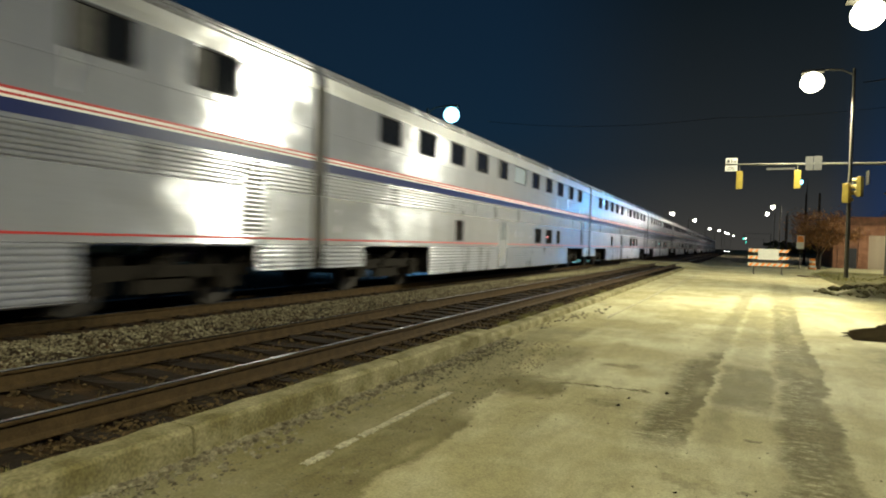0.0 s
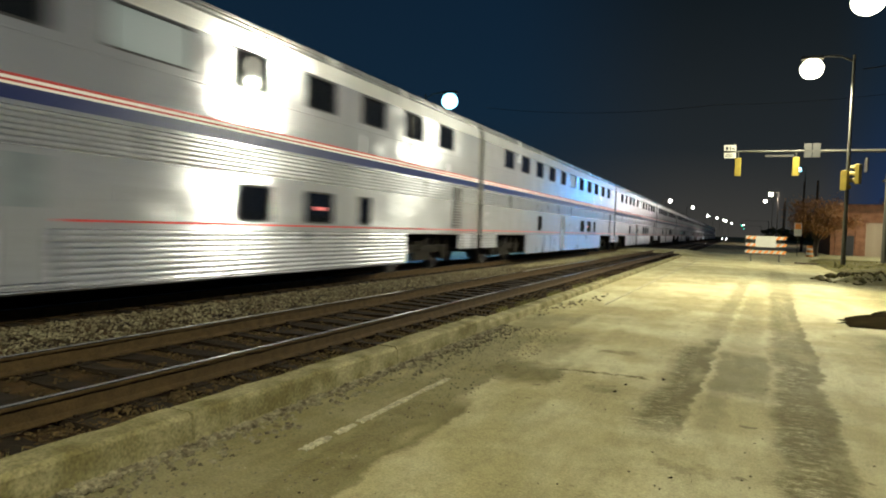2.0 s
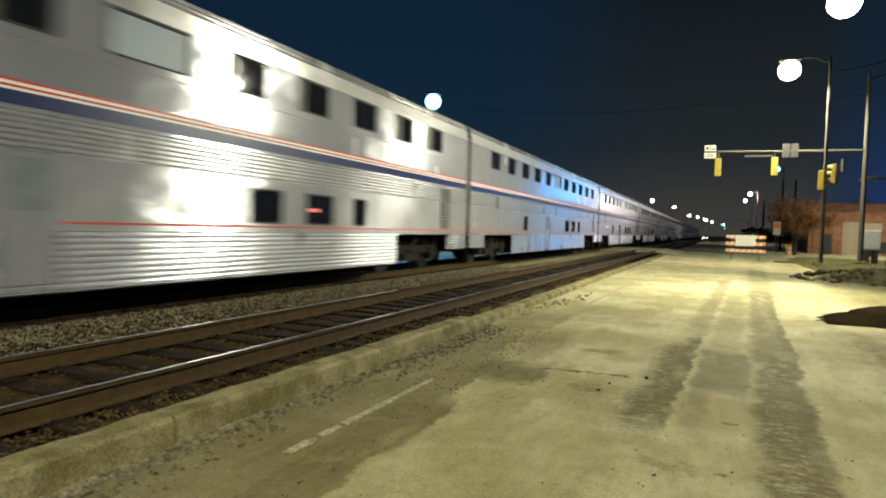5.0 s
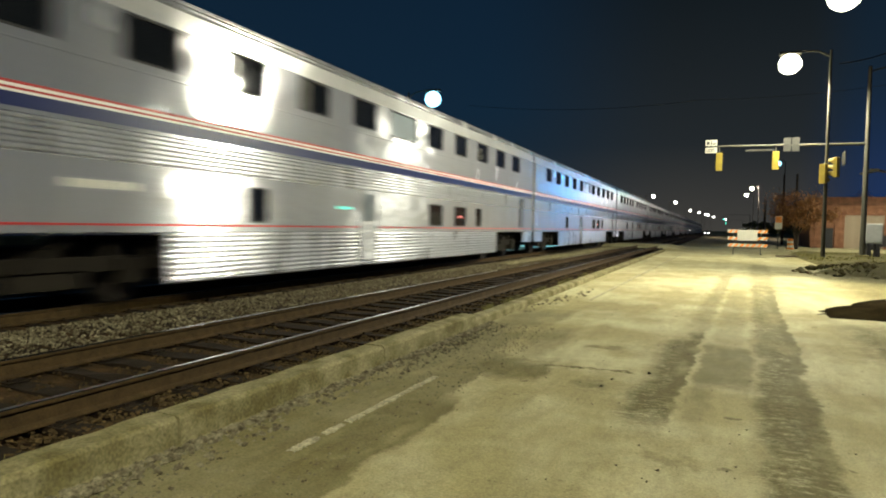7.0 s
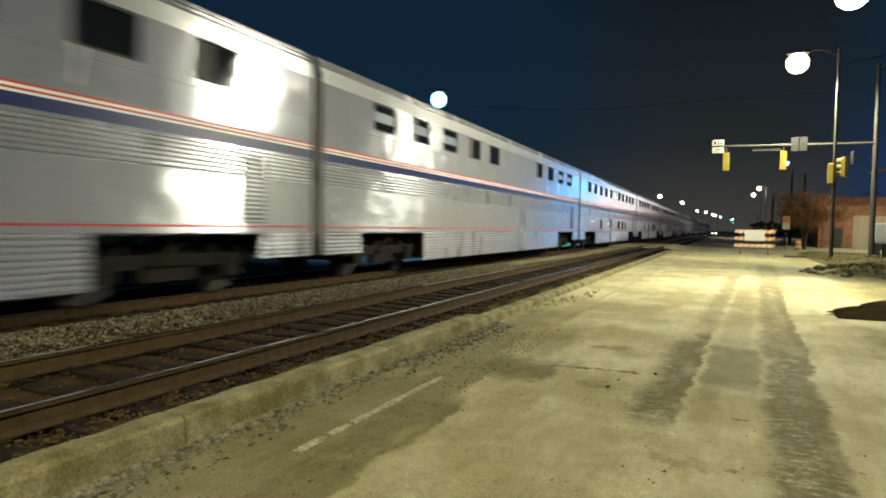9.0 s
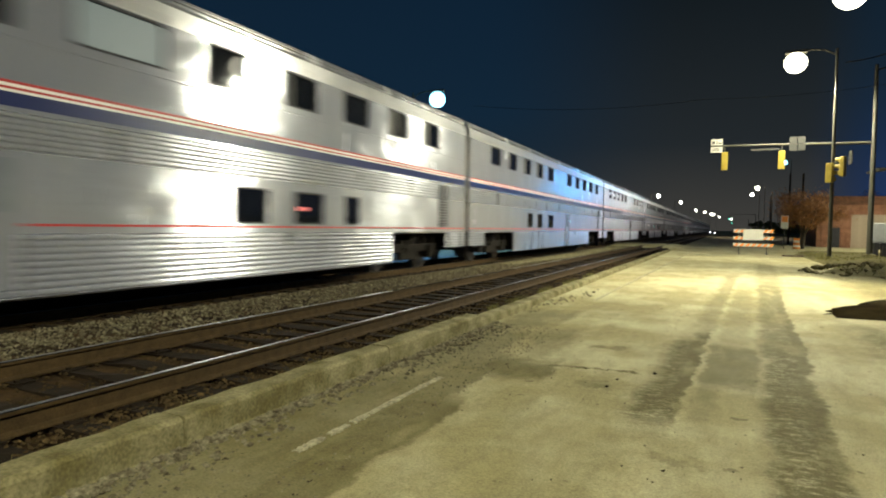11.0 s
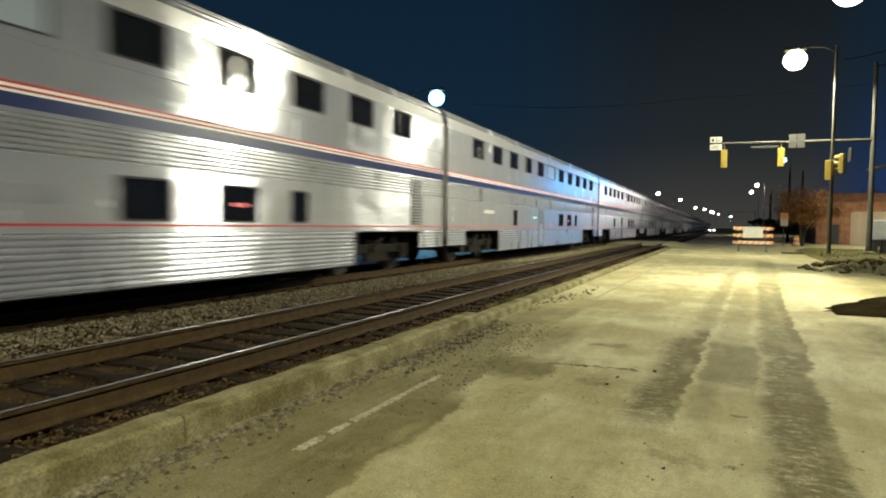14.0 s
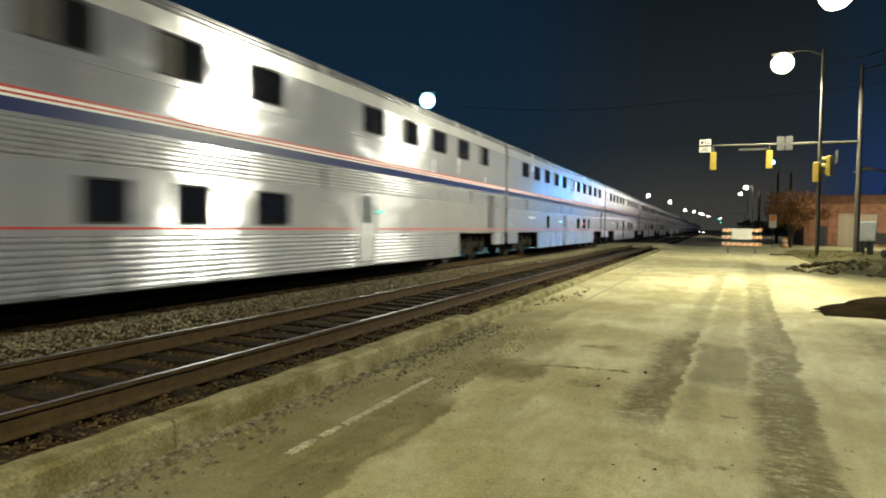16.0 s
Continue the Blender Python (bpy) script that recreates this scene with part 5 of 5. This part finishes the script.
def build_distance():
    # plain poles along the street
    for x, y, z, m in ((7.6, 88, 9.0, TIMBER), (8.0, 78, 8.2, TIMBER), (10.1, 157, 10.6, GALV), (8.9, 142, 9.0, TIMBER)):
        p = thing("utility_pole", (x, y, -0.5), "plain dark utility pole beside the street", "pole", "utility poles")
        part("shaft", Shape().tube((0, 0, 0), (0, 0, z), 0.16, 0.11, 10), m, p)
        part("cap", Shape().tube((0, 0, z), (0, 0, z + 0.06), 0.12, 0.05, 10), m, p)
    # a car far down the road with its headlamps on, and one at the corner with its tail lamps on
    for x, y, turn, lit, lab in ((-3.3, 255, 180, HEADLAMP, "distant car with glaring headlamps"), (15.2, 70.5, 65, LENS_RED, "dark car with lit red tail lamps")):
        c = thing("car", (x, y, -0.30), lab, "car", turn=turn)
        prof = [(-2.2, 0.35), (-2.2, 0.85), (-1.7, 0.95), (-1.1, 1.42), (0.5, 1.45), (1.2, 1.0), (2.15, 0.82), (2.2, 0.35)]
        s = Shape().extrude(prof, -0.85, 0.85)
        s.v = [(b, a, z) for a, b, z in s.v]
        part("car_body", s, DARKPAINT, c)
        e = 2.21 if lit is HEADLAMP else -2.21
        for sx in (-0.62, 0.62):
            part("headlight" if e > 0 else "tail_light", Shape().tube((sx, e, 0.72), (sx, e + (0.02 if e > 0 else -0.02), 0.72), 0.14 if e > 0 else 0.11, n=14), lit, c)
            for q in (-1.35, 1.35):
                wheel = part("wheel", Shape().tube((sx * 1.2 - 0.1, q, 0.32), (sx * 1.2 + 0.1, q, 0.32), 0.32, n=18), RUBBER, c)
    for x, y, z in ((2.0, 215, 5.2), (4.0, 330, 5.4)):
        p = thing("far_signal", (x, y, z), "distant traffic signal showing green", "traffic signal", "distant signals")
        part("housing", Shape().box(-0.2, 0.2, 0, 0.2, -0.55, 0.55), DARKPAINT, p)
        part("green_lens", Shape().tube((0, -0.03, -0.33), (0, 0.0, -0.33), 0.16, n=14), LENS_GREEN, p)
        part("hanger", Shape().tube((0, 0.1, 0.55), (0, 0.1, 1.3), 0.03, n=6).tube((0, 0.1, 1.3), (7.5, 0.1, 1.3), 0.05, n=6).tube((7.5, 0.1, 1.3), (7.5, 0.1, -z - 0.5), 0.09, n=8), DARKPAINT, p)
    # dark line of far trees closing the view
    rnd = random.Random(77)
    s = Shape()
    for i in range(2600):
        a = rnd.uniform(-75, 75)
        r = rnd.uniform(560, 700)
        x, y = r * math.sin(radians(a)), r * math.cos(radians(a))
        if -26 < x < 26:
            continue
        s.stone((x, y, rnd.uniform(0, 9)), rnd.uniform(1.5, 4.0), rnd)
    tagged(part("far_trees", s, WEED), "dark line of distant trees", "trees", kind="stuff")


build_ground()
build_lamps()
dark_lamp()
build_signals()
build_barrier()
build_verge()
build_building()
build_tree(6.9, 66.0, 5.2, 2.7, 12)
build_tree(19.5, 92.0, 7.0, 3.5, 15)
build_distance()

# the train: cars numbered from the coupling that stands beside the camera at the start
PITCH = 25.91
FRONT = 10.44   # that coupling's place along the track at the start
KINDS = {6: "lounge", 7: "day_coach", 11: "day_coach", 12: "day_coach", -4: "day_coach"}
CARS = []
models = {}
for k in range(-9, 13):
    kind = KINDS.get(k, "sleeper" if k in (2, 5, 9, 10, -2, -5) else "coach")
    y0 = FRONT - PITCH * (k - 1) - 12.955
    if kind not in models:
        models[kind] = build_car(kind)
        models[kind].matrix_basis = pose(TRACK_B, y0, 0)
        CARS.append((models[kind], y0))
    else:
        CARS.append((copy_thing(models[kind], pose(TRACK_B, y0, 0)), y0))

build_kerb()
build_road_details()
build_tracks()

# distance that the train has run, by time
RUN = [(0, -0.14), (0.5, 8.34), (1, 16.99), (1.5, 25.56), (2, 34.76), (2.5, 43.91), (3, 52.25), (3.5, 60.67), (4, 69.46), (6.5, 112.42), (7, 120.97), (7.5, 130.01), (8, 138.19), (8.5, 147.73), (9, 155.67), (11.5, 198.48), (12, 206.55), (12.5, 214.69), (13, 222.87), (13.5, 231.98), (14, 240.04), (14.5, 247.78), (15, 257.06), (15.5, 265.06), (16, 273.05)]
RADIUS = 0.459


def run_at(t):
    for (a, p), (b, q) in zip(RUN, RUN[1:]):
        if t <= b:
            return p + (q - p) * (t - a) / (b - a)
    return RUN[-1][1]


def motions():
    for car, y0 in CARS:
        walk(car, [(t, pose(TRACK_B, y0 + p, 0)) for t, p in RUN])
    # wheels: one set of keys per axle place, shared by the alike cars
    made = {}
    for car, _ in CARS:
        for truck in car.children:
            if not truck.name.startswith("truck") or truck.type != "EMPTY":
                continue
            for wheel in truck.children:
                if not wheel.name.startswith("wheelset"):
                    continue
                y = round(wheel.matrix_basis.translation.y, 2)
                if y not in made:
                    walk(wheel, [(i / FPS, pose(0, y, RADIUS, -math.degrees(run_at(i / FPS) / RADIUS) % 360)) for i in range(0, 16 * FPS + 1)])
                    made[y] = wheel
                else:
                    src = made[y].animation_data
                    wheel.rotation_mode = "QUATERNION"
                    keys = wheel.animation_data_create()
                    keys.action = src.action
                    keys.action_slot = src.action_slot


motions()
